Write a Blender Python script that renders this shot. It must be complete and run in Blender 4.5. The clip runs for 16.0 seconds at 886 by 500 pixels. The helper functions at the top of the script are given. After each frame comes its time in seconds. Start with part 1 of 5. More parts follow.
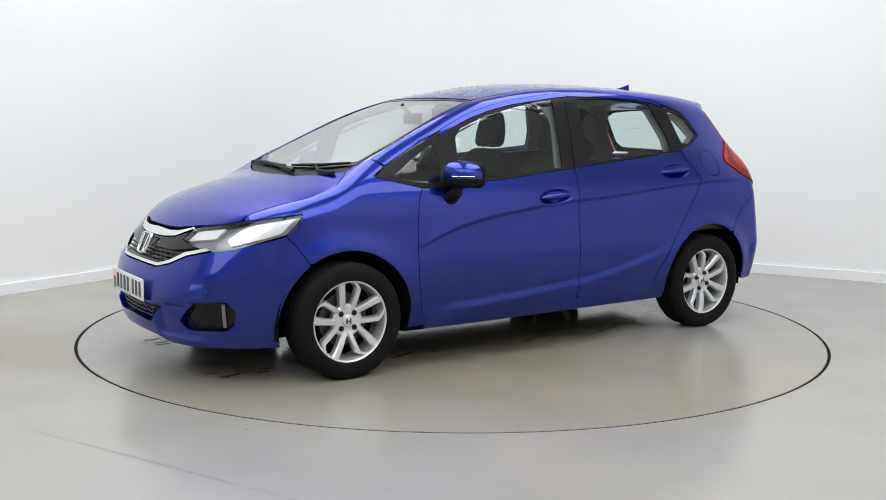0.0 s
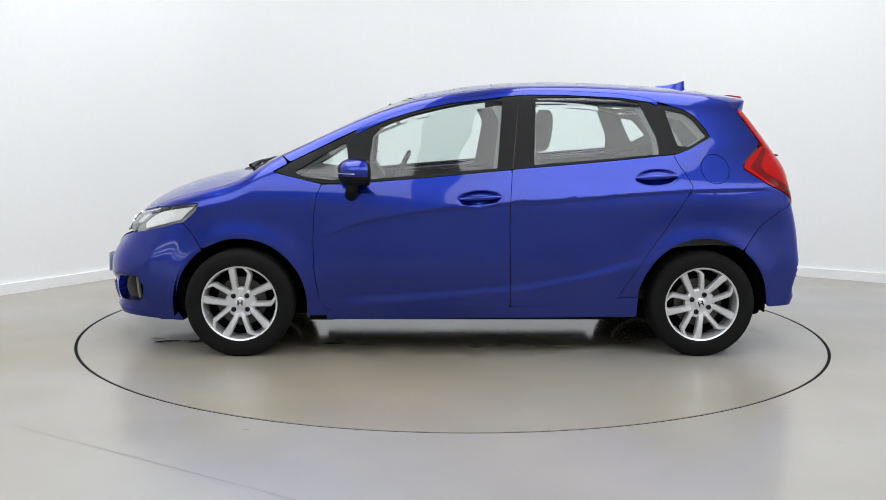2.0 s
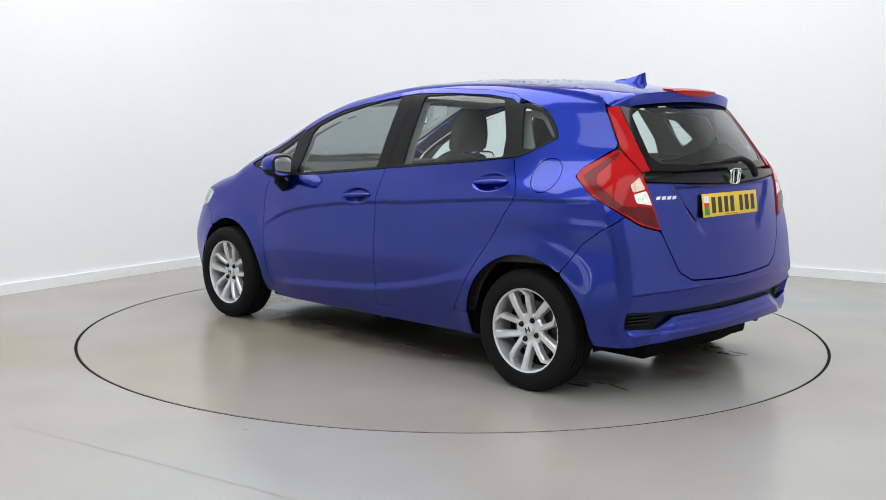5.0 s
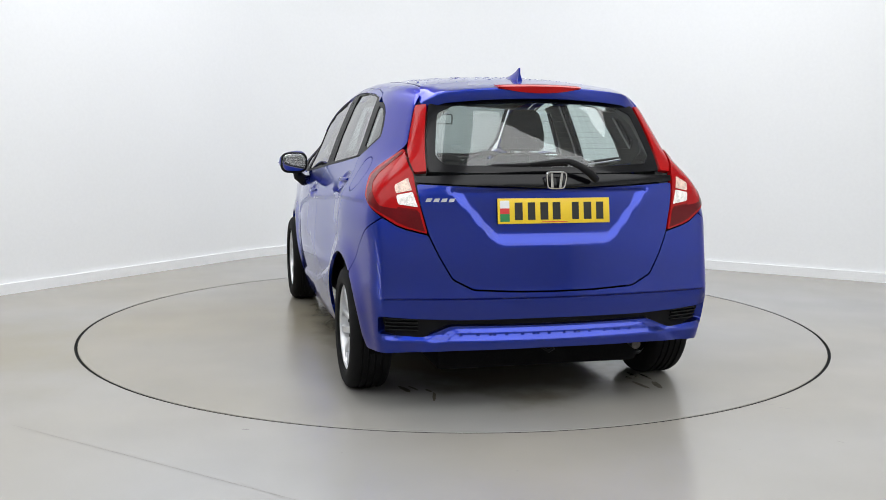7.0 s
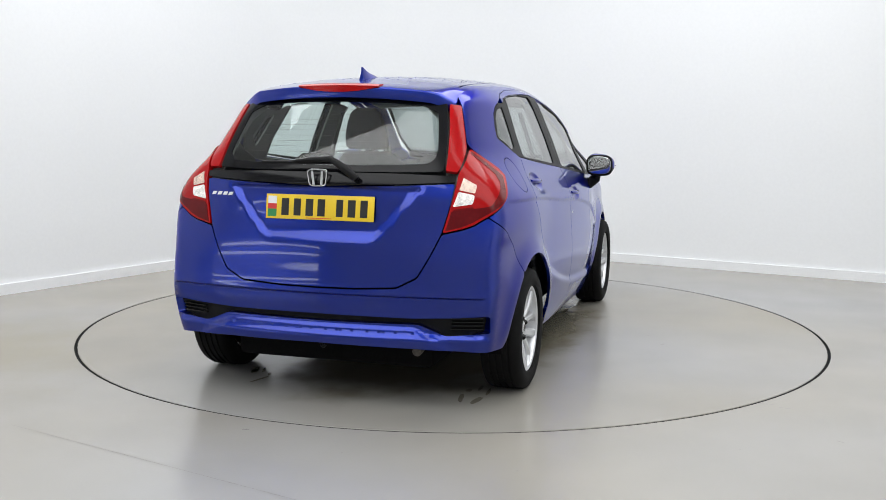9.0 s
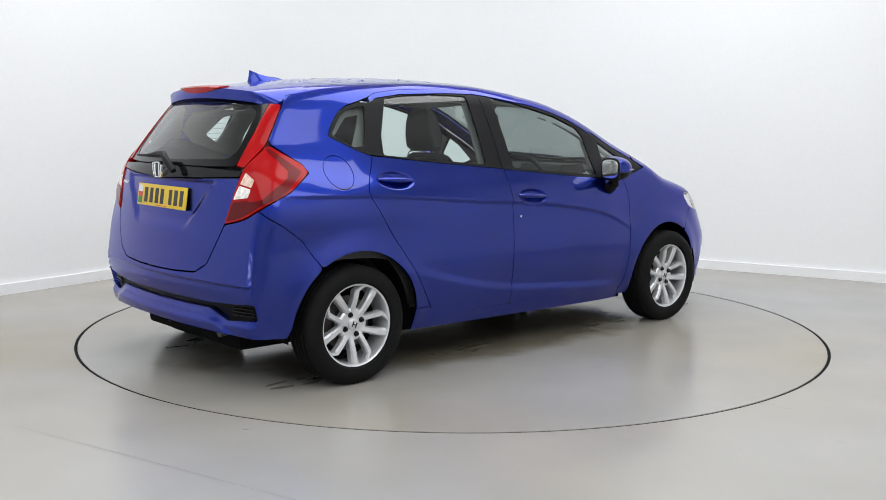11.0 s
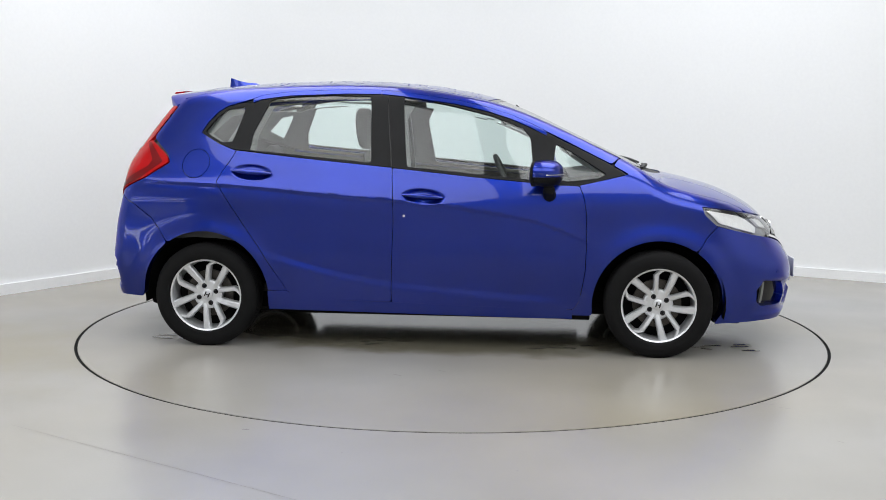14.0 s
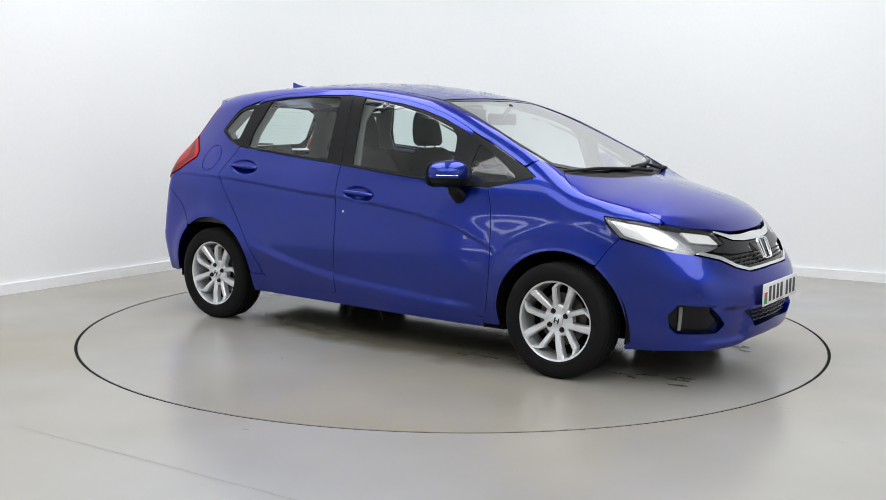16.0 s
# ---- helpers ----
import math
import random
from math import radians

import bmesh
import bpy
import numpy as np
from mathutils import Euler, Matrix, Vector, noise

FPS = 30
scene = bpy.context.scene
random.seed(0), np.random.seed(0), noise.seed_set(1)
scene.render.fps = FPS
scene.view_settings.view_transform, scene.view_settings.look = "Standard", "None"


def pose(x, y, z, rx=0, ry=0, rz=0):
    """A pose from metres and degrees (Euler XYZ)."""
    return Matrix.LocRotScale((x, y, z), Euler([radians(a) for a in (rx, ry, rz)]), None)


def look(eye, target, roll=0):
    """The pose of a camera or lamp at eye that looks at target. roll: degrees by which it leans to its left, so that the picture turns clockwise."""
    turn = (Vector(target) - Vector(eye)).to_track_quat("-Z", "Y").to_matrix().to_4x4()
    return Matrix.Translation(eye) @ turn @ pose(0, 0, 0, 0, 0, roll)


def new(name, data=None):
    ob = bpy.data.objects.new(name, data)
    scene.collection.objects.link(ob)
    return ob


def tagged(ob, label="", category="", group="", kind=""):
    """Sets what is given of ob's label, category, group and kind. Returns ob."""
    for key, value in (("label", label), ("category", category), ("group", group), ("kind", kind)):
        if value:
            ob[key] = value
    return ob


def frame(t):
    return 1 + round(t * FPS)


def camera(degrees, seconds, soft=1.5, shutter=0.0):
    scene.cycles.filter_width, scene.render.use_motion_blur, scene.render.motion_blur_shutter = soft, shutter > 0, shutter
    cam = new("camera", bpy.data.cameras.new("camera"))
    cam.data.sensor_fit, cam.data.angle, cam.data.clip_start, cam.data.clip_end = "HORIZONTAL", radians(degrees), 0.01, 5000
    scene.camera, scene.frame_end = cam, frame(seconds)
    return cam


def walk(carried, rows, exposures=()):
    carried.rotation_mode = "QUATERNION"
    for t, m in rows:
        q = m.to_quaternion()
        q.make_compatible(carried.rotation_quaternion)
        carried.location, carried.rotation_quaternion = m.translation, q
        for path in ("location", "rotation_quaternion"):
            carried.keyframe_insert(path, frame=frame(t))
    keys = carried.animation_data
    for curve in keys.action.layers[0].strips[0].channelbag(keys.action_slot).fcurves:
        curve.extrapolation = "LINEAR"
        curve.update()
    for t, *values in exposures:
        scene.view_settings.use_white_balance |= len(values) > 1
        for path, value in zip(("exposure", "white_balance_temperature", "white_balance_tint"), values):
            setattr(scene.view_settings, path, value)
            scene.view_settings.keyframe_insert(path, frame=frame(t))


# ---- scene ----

EXPOSURE = 0.0
LAMP_W = 13.9
WHEEL_TURN = {(True, 1): 1, (False, 1): 21, (True, -1): -15, (False, -1): -25}

# ---------------------------------------------------------------- camera
cam = camera(47.40, 16.0, soft=0.6)
EYE = Vector((0.0, -6.303, 1.287))
AIM = EYE + Vector((-0.00916, 0.99175, -0.12789))
walk(cam, [(0.0, look(EYE, AIM, 0.491)), (16.0, look(EYE, AIM, 0.491))], exposures=[(0.0, EXPOSURE), (16.0, EXPOSURE)])

# ---------------------------------------------------------------- light
world = bpy.data.worlds.new("world")
scene.world = world
world.use_nodes = True
world.node_tree.nodes["Background"].inputs[0].default_value = (0.85, 0.92, 1.0, 1)
world.node_tree.nodes["Background"].inputs[1].default_value = 0.01

ROOM_H = 4.3


def ceiling_lamp(x, y, sx, sy, watts, turn=0):
    data = bpy.data.lights.new("ceiling_lamp", "AREA")
    data.shape, data.size, data.size_y, data.energy, data.color = "RECTANGLE", sx, sy, watts, (0.978, 0.992, 1.0)
    ob = new("ceiling_lamp", data)
    ob.matrix_world = pose(x, y, ROOM_H - 0.06, 0, 0, turn)
    return ob


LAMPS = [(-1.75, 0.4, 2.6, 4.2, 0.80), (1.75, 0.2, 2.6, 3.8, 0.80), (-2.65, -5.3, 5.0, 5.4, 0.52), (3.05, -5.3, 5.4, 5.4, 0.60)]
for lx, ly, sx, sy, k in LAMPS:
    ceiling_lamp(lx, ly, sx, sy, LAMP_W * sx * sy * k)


# ---------------------------------------------------------------- materials
def shader(name, color, rough=0.5, metal=0.0, **extra):
    m = bpy.data.materials.new(name)
    m.use_nodes = True
    b = m.node_tree.nodes["Principled BSDF"]
    b.inputs["Base Color"].default_value = (*color, 1)
    b.inputs["Roughness"].default_value = rough
    b.inputs["Metallic"].default_value = metal
    for k, v in extra.items():
        b.inputs[k.replace("_", " ")].default_value = v
    return m


def vary(m, amount=0.1, scale=3.0, fine=60.0, bump=0.0, rough=0.0, coat=False):
    """Two scales of variation in colour, roughness and relief."""
    nt = m.node_tree
    b = nt.nodes["Principled BSDF"]
    geo = nt.nodes.new("ShaderNodeTexCoord")
    n1, n2 = nt.nodes.new("ShaderNodeTexNoise"), nt.nodes.new("ShaderNodeTexNoise")
    n1.inputs["Scale"].default_value, n2.inputs["Scale"].default_value = scale, fine
    n1.inputs["Detail"].default_value = 5
    for n in (n1, n2):
        nt.links.new(geo.outputs["Object"], n.inputs["Vector"])
    add = nt.nodes.new("ShaderNodeMath")
    add.operation = "ADD"
    nt.links.new(n1.outputs["Fac"], add.inputs[0])
    nt.links.new(n2.outputs["Fac"], add.inputs[1])
    rng = nt.nodes.new("ShaderNodeMapRange")
    rng.inputs["From Min"].default_value, rng.inputs["From Max"].default_value = 0.7, 1.3
    rng.inputs["To Min"].default_value, rng.inputs["To Max"].default_value = 1 - amount, 1 + amount
    nt.links.new(add.outputs[0], rng.inputs["Value"])
    mul = nt.nodes.new("ShaderNodeVectorMath")
    mul.operation = "SCALE"
    mul.inputs[0].default_value = b.inputs["Base Color"].default_value[:3]
    nt.links.new(rng.outputs[0], mul.inputs["Scale"])
    nt.links.new(mul.outputs[0], b.inputs["Base Color"])
    if rough:
        r = nt.nodes.new("ShaderNodeMapRange")
        base = b.inputs["Roughness"].default_value
        r.inputs["From Min"].default_value, r.inputs["From Max"].default_value = 0.3, 0.7
        r.inputs["To Min"].default_value, r.inputs["To Max"].default_value = max(0.0, base - rough), base + rough
        nt.links.new(n1.outputs["Fac"], r.inputs["Value"])
        nt.links.new(r.outputs[0], b.inputs["Roughness"])
    if bump:
        bp = nt.nodes.new("ShaderNodeBump")
        bp.inputs["Strength"].default_value, bp.inputs["Distance"].default_value = 0.5, bump
        nt.links.new(n2.outputs["Fac"], bp.inputs["Height"])
        nt.links.new(bp.outputs[0], b.inputs["Normal"])
    return m


def paint_material():
    m = shader("blue_metallic_paint", (0.0065, 0.0245, 0.268), 0.30, 1.0)
    b = m.node_tree.nodes["Principled BSDF"]
    b.inputs["Coat Weight"].default_value, b.inputs["Coat Roughness"].default_value, b.inputs["Coat IOR"].default_value = 1.0, 0.035, 1.45
    b.inputs["Specular Tint"].default_value = (0.22, 0.30, 0.85, 1)
    return vary(m, 0.10, 2.5, 900.0)


def glass_material(name, tint, base=0.04):
    """A thin pane: both faces reflect, the rest passes."""
    m = bpy.data.materials.new(name)
    m.use_nodes = True
    nt = m.node_tree
    nt.nodes.remove(nt.nodes["Principled BSDF"])
    out = nt.nodes["Material Output"]
    tr, gl, mix, lw = (nt.nodes.new(k) for k in ("ShaderNodeBsdfTransparent", "ShaderNodeBsdfGlossy", "ShaderNodeMixShader", "ShaderNodeLayerWeight"))
    pw, ma, up, dn, dv = (nt.nodes.new("ShaderNodeMath") for _ in range(5))
    pw.operation, ma.operation, up.operation, dn.operation, dv.operation = "POWER", "MULTIPLY_ADD", "MULTIPLY", "ADD", "DIVIDE"
    pw.inputs[1].default_value = 5.0
    ma.inputs[1].default_value, ma.inputs[2].default_value = 1 - base, base
    up.inputs[1].default_value, dn.inputs[1].default_value = 2.0, 1.0
    tr.inputs[0].default_value = (*tint, 1)
    gl.inputs["Roughness"].default_value = 0.015
    lw.inputs["Blend"].default_value = 0.5
    nt.links.new(lw.outputs["Facing"], pw.inputs[0])
    nt.links.new(pw.outputs[0], ma.inputs[0])
    nt.links.new(ma.outputs[0], up.inputs[0])
    nt.links.new(ma.outputs[0], dn.inputs[0])
    nt.links.new(up.outputs[0], dv.inputs[0])
    nt.links.new(dn.outputs[0], dv.inputs[1])
    nt.links.new(dv.outputs[0], mix.inputs[0])
    nt.links.new(tr.outputs[0], mix.inputs[1])
    nt.links.new(gl.outputs[0], mix.inputs[2])
    nt.links.new(mix.outputs[0], out.inputs["Surface"])
    return m


PAINT = paint_material()


def wet_roof_material():
    m = paint_material()
    m.name = "rain_beaded_blue_paint"
    nt = m.node_tree
    co, vo, rg, ns, mu, bp = (nt.nodes.new(k) for k in ("ShaderNodeTexCoord", "ShaderNodeTexVoronoi", "ShaderNodeMapRange", "ShaderNodeTexNoise", "ShaderNodeMath", "ShaderNodeBump"))
    vo.inputs["Scale"].default_value = 55
    ns.inputs["Scale"].default_value = 7
    rg.inputs["From Min"].default_value, rg.inputs["From Max"].default_value = 0.34, 0.10
    rg.interpolation_type = "SMOOTHSTEP"
    mu.operation = "MULTIPLY"
    bp.inputs["Strength"].default_value, bp.inputs["Distance"].default_value = 0.5, 0.003
    nt.links.new(co.outputs["Object"], vo.inputs["Vector"])
    nt.links.new(co.outputs["Object"], ns.inputs["Vector"])
    nt.links.new(vo.outputs["Distance"], rg.inputs["Value"])
    nt.links.new(rg.outputs[0], mu.inputs[0])
    nt.links.new(ns.outputs["Fac"], mu.inputs[1])
    nt.links.new(mu.outputs[0], bp.inputs["Height"])
    nt.links.new(bp.outputs[0], nt.nodes["Principled BSDF"].inputs["Coat Normal"])
    return m


ROOFPAINT = wet_roof_material()
GLASS = glass_material("window_glass", (0.86, 0.94, 0.92), 0.042)
SCREEN = glass_material("windscreen_glass", (0.84, 0.93, 0.91), 0.38)
REARGLASS = glass_material("rear_window_glass", (0.84, 0.93, 0.91), 0.05)
CLEAR = glass_material("lamp_lens", (0.95, 0.96, 0.97))
BLACK = vary(shader("black_plastic", (0.007, 0.007, 0.0078), 0.48, 0.0, Specular_IOR_Level=0.17), 0.2, 8, 300, 0.0004)
GLOSSBLACK = vary(shader("gloss_black", (0.004, 0.004, 0.005), 0.13, 0.0, Specular_IOR_Level=0.26), 0.1, 5, 200)
RUBBER = vary(shader("tyre_rubber", (0.005, 0.005, 0.0054), 0.8, 0.0, Specular_IOR_Level=0.18), 0.25, 9, 200, 0.0006)
LINER = vary(shader("arch_liner", (0.005, 0.005, 0.0055), 0.95, 0.0, Specular_IOR_Level=0.1), 0.3, 6, 120, 0.001)
CHROME = shader("chrome", (0.86, 0.87, 0.88), 0.08, 1.0)
ALLOY = vary(shader("silver_alloy", (0.68, 0.69, 0.71), 0.32, 0.65), 0.06, 12, 400)
DISC = vary(shader("brake_steel", (0.10, 0.09, 0.08), 0.5, 0.7), 0.3, 10, 120)
CLOTH = vary(shader("grey_seat_cloth", (0.026, 0.026, 0.028), 0.9), 0.3, 6, 400, 0.001)
PILLAR = vary(shader("grey_pillar_trim", (0.17, 0.17, 0.165), 0.7), 0.1, 5, 250, 0.0004)
TRIM = vary(shader("interior_trim", (0.022, 0.022, 0.023), 0.6), 0.15, 5, 250, 0.0004)
LINING = vary(shader("headlining", (0.42, 0.42, 0.41), 0.9), 0.1, 5, 250, 0.0004)
DEEPRED = vary(shader("deep_red_lamp_plastic", (0.10, 0.002, 0.004), 0.12, 0.0, Coat_Weight=0.05, Specular_IOR_Level=0.2), 0.2, 14, 160)
AMBER = vary(shader("amber_lamp_reflector", (0.74, 0.55, 0.46), 0.25, 0.1, Coat_Weight=0.3), 0.35, 60, 220)
CLEARLENS = vary(shader("clear_lamp_reflector", (0.86, 0.83, 0.80), 0.25, 0.1, Coat_Weight=0.3), 0.35, 60, 220)
RED = vary(shader("red_lamp_plastic", (0.34, 0.004, 0.005), 0.12, 0.0, Coat_Weight=0.05, Specular_IOR_Level=0.2), 0.12, 14, 160)
REDDARK = vary(shader("dark_red_lamp_plastic", (0.13, 0.002, 0.003), 0.2, 0.0, Coat_Weight=0.05, Specular_IOR_Level=0.2), 0.12, 14, 160)
LAMPWHITE = vary(shader("lamp_reflector", (0.84, 0.83, 0.81), 0.3, 0.25), 0.08, 30, 200)
BEZEL = vary(shader("lamp_bezel", (0.30, 0.30, 0.31), 0.28, 0.7), 0.15, 20, 200)
YELLOW = vary(shader("yellow_plate", (0.75, 0.52, 0.02), 0.35), 0.05, 20, 200)
WHITEPLATE = vary(shader("white_plate", (0.72, 0.73, 0.74), 0.35), 0.05, 20, 200)
INK = shader("plate_ink", (0.012, 0.012, 0.012), 0.4)
GREEN = shader("plate_green", (0.02, 0.20, 0.06), 0.4)
REDINK = shader("plate_red", (0.55, 0.03, 0.03), 0.4)
WALL = vary(shader("white_wall_paint", (0.80, 0.81, 0.82), 0.65), 0.015, 0.8, 40, 0.0006)
GREYWALL = vary(shader("grey_wall_paint", (0.47, 0.475, 0.48), 0.7), 0.05, 0.8, 40, 0.0006)
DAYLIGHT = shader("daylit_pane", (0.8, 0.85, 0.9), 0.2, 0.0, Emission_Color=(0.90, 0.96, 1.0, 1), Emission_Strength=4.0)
SKIRT = vary(shader("white_skirting_paint", (0.82, 0.83, 0.84), 0.4), 0.02, 3, 60)


def floor_material(name, base, stain, wet=False):
    m = bpy.data.materials.new(name)
    m.use_nodes = True
    nt = m.node_tree
    b = nt.nodes["Principled BSDF"]
    co = nt.nodes.new("ShaderNodeTexCoord")
    big, mid, fine = (nt.nodes.new("ShaderNodeTexNoise") for _ in range(3))
    for n, s, d in ((big, 0.35, 2), (mid, 1.6, 3), (fine, 90, 3)):
        n.inputs["Scale"].default_value, n.inputs["Detail"].default_value, n.inputs["Roughness"].default_value = s, d, 0.4
        nt.links.new(co.outputs["Object"], n.inputs["Vector"])
    ramp = nt.nodes.new("ShaderNodeMapRange")
    ramp.inputs["From Min"].default_value, ramp.inputs["From Max"].default_value = (0.34, 0.66) if wet else (0.40, 0.72)
    nt.links.new(big.outputs["Fac"], ramp.inputs["Value"])
    mix = nt.nodes.new("ShaderNodeMix")
    mix.data_type = "RGBA"
    mix.inputs["A"].default_value, mix.inputs["B"].default_value = (*base, 1), (*stain, 1)
    nt.links.new(ramp.outputs[0], mix.inputs["Factor"])
    r2 = nt.nodes.new("ShaderNodeMapRange")
    r2.inputs["From Min"].default_value, r2.inputs["From Max"].default_value = 0.3, 0.7
    r2.inputs["To Min"].default_value, r2.inputs["To Max"].default_value = 0.95, 1.04
    nt.links.new(mid.outputs["Fac"], r2.inputs["Value"])
    mul = nt.nodes.new("ShaderNodeVectorMath")
    mul.operation = "SCALE"
    nt.links.new(mix.outputs["Result"], mul.inputs[0])
    nt.links.new(r2.outputs[0], mul.inputs["Scale"])
    colour = mul.outputs[0]
    if not wet:
        # brown tyre dirt where cars drive on to the turntable
        mp, ln, nz, ad, mk, c2 = (nt.nodes.new(k) for k in ("ShaderNodeMapping", "ShaderNodeVectorMath", "ShaderNodeTexNoise", "ShaderNodeMath", "ShaderNodeMapRange", "ShaderNodeMix"))
        mp.vector_type = "TEXTURE"
        mp.inputs["Location"].default_value, mp.inputs["Scale"].default_value = (-2.9, -0.9, 0), (1.9, 1.25, 1.0)
        ln.operation, ad.operation, mk.interpolation_type = "LENGTH", "MULTIPLY_ADD", "SMOOTHSTEP"
        nz.inputs["Scale"].default_value, nz.inputs["Detail"].default_value = 1.7, 6
        ad.inputs[1].default_value = 0.9
        mk.inputs["From Min"].default_value, mk.inputs["From Max"].default_value = 1.55, 0.65
        mk.inputs["To Max"].default_value = 0.9
        c2.data_type = "RGBA"
        c2.inputs["B"].default_value = (0.262, 0.236, 0.172, 1)
        nt.links.new(co.outputs["Object"], mp.inputs["Vector"])
        nt.links.new(mp.outputs[0], ln.inputs[0])
        nt.links.new(co.outputs["Object"], nz.inputs["Vector"])
        nt.links.new(nz.outputs["Fac"], ad.inputs[0])
        nt.links.new(ln.outputs["Value"], ad.inputs[2])
        nt.links.new(ad.outputs[0], mk.inputs["Value"])
        nt.links.new(mk.outputs[0], c2.inputs["Factor"])
        nt.links.new(colour, c2.inputs["A"])
        colour = c2.outputs["Result"]
    rr = nt.nodes.new("ShaderNodeMapRange")
    rr.inputs["From Min"].default_value, rr.inputs["From Max"].default_value = 0.3, 0.7
    rr.inputs["To Min"].default_value, rr.inputs["To Max"].default_value = 0.19, 0.26
    nt.links.new(mid.outputs["Fac"], rr.inputs["Value"])
    rough = rr.outputs[0]
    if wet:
        # water that ran off the car, coloured darker for the shade beneath it: an uneven patch with frayed edges
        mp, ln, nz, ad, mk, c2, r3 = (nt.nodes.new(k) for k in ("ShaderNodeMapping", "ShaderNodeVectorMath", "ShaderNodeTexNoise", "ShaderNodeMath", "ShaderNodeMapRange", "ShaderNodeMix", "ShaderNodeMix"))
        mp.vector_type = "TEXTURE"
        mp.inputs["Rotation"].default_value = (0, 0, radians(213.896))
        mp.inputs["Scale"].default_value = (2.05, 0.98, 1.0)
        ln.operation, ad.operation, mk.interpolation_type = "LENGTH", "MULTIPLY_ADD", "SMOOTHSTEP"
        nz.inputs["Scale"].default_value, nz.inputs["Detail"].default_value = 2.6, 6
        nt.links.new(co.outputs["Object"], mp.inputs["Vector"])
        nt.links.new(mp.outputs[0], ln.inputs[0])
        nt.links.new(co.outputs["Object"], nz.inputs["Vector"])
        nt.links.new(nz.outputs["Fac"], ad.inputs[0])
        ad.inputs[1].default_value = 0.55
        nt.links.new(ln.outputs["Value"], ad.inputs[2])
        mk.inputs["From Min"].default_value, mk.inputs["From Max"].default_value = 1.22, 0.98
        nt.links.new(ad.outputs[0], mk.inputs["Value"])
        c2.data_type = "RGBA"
        # wet tone with the car's underside shade painted in
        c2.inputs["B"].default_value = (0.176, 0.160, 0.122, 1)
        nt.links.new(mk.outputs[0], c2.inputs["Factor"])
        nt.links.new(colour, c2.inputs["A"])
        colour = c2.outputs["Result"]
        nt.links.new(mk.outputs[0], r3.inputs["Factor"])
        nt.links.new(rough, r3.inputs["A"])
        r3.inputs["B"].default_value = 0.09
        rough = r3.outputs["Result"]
    nt.links.new(colour, b.inputs["Base Color"])
    nt.links.new(rough, b.inputs["Roughness"])
    bp = nt.nodes.new("ShaderNodeBump")
    bp.inputs["Strength"].default_value, bp.inputs["Distance"].default_value = 0.25, 0.0008
    nt.links.new(fine.outputs["Fac"], bp.inputs["Height"])
    nt.links.new(bp.outputs[0], b.inputs["Normal"])
    return m


FLOOR = floor_material("grey_floor_paint", (0.308, 0.304, 0.299), (0.300, 0.274, 0.222))
DISCFLOOR = floor_material("grey_wet_shaded_turntable_paint", (0.306, 0.302, 0.297), (0.272, 0.246, 0.190), True)
SEAM = shader("seam_dark", (0.008, 0.008, 0.008), 0.9, 0.0, Specular_IOR_Level=0.1)
DROPS = shader("rain_drops", (1.0, 1.0, 1.0), 0.02, 0.0, Transmission_Weight=1.0, IOR=1.33)
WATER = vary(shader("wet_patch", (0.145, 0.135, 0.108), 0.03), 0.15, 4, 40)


# ---------------------------------------------------------------- mesh helpers
def mesh_object(name, bm, mat, smooth=True):
    me = bpy.data.meshes.new(name)
    bmesh.ops.recalc_face_normals(bm, faces=bm.faces)
    bm.to_mesh(me)
    bm.free()
    me.materials.append(mat)
    if smooth:
        for p in me.polygons:
            p.use_smooth = True
        me.set_sharp_from_angle(angle=radians(38))
    return new(name, me)


def part(name, bm, mat, parent, label="", m=None, smooth=True):
    ob = mesh_object(name, bm, mat, smooth)
    ob.parent = parent
    if m is not None:
        ob.matrix_basis = m
    if label:
        ob["label"] = label
    return ob


def box(bm, x0, x1, y0, y1, z0, z1, bevel=0.0, seg=2):
    ret = bmesh.ops.create_cube(bm, size=1.0, matrix=Matrix.Translation(((x0 + x1) / 2, (y0 + y1) / 2, (z0 + z1) / 2)) @ Matrix.Diagonal((x1 - x0, y1 - y0, z1 - z0, 1)))
    if bevel:
        vs = set(ret["verts"])
        es = [e for e in bm.edges if e.verts[0] in vs and e.verts[1] in vs]
        bmesh.ops.bevel(bm, geom=es, offset=bevel, segments=seg, profile=0.5, affect="EDGES")


def lathe(bm, profile, steps=64, axis="y", closed=True):
    """Turn (radius, along) pairs round an axis."""
    rings = []
    for k in range(steps):
        a = 2 * math.pi * k / steps
        ring = []
        for r, h in profile:
            c, s = r * math.cos(a), r * math.sin(a)
            ring.append(bm.verts.new({"y": (c, h, s), "z": (c, s, h), "x": (h, c, s)}[axis]))
        rings.append(ring)
    n = len(profile)
    for k in range(steps):
        a, b = rings[k], rings[(k + 1) % steps]
        for i in range(n if closed else n - 1):
            j = (i + 1) % n
            bm.faces.new((a[i], a[j], b[j], b[i]))


def prism(bm, pts, axis, lo, hi):
    """Extrude a plane outline. axis 'x': pts are (y, z); 'y': (x, z); 'z': (x, y)."""
    def at(p, h):
        return {"x": (h, p[0], p[1]), "y": (p[0], h, p[1]), "z": (p[0], p[1], h)}[axis]
    a = [bm.verts.new(at(p, lo)) for p in pts]
    b = [bm.verts.new(at(p, hi)) for p in pts]
    n = len(pts)
    fa, fb = bm.faces.new(a), bm.faces.new(b[::-1])
    for i in range(n):
        bm.faces.new((a[i], b[i], b[(i + 1) % n], a[(i + 1) % n]))
    bmesh.ops.triangulate(bm, faces=[fa, fb])


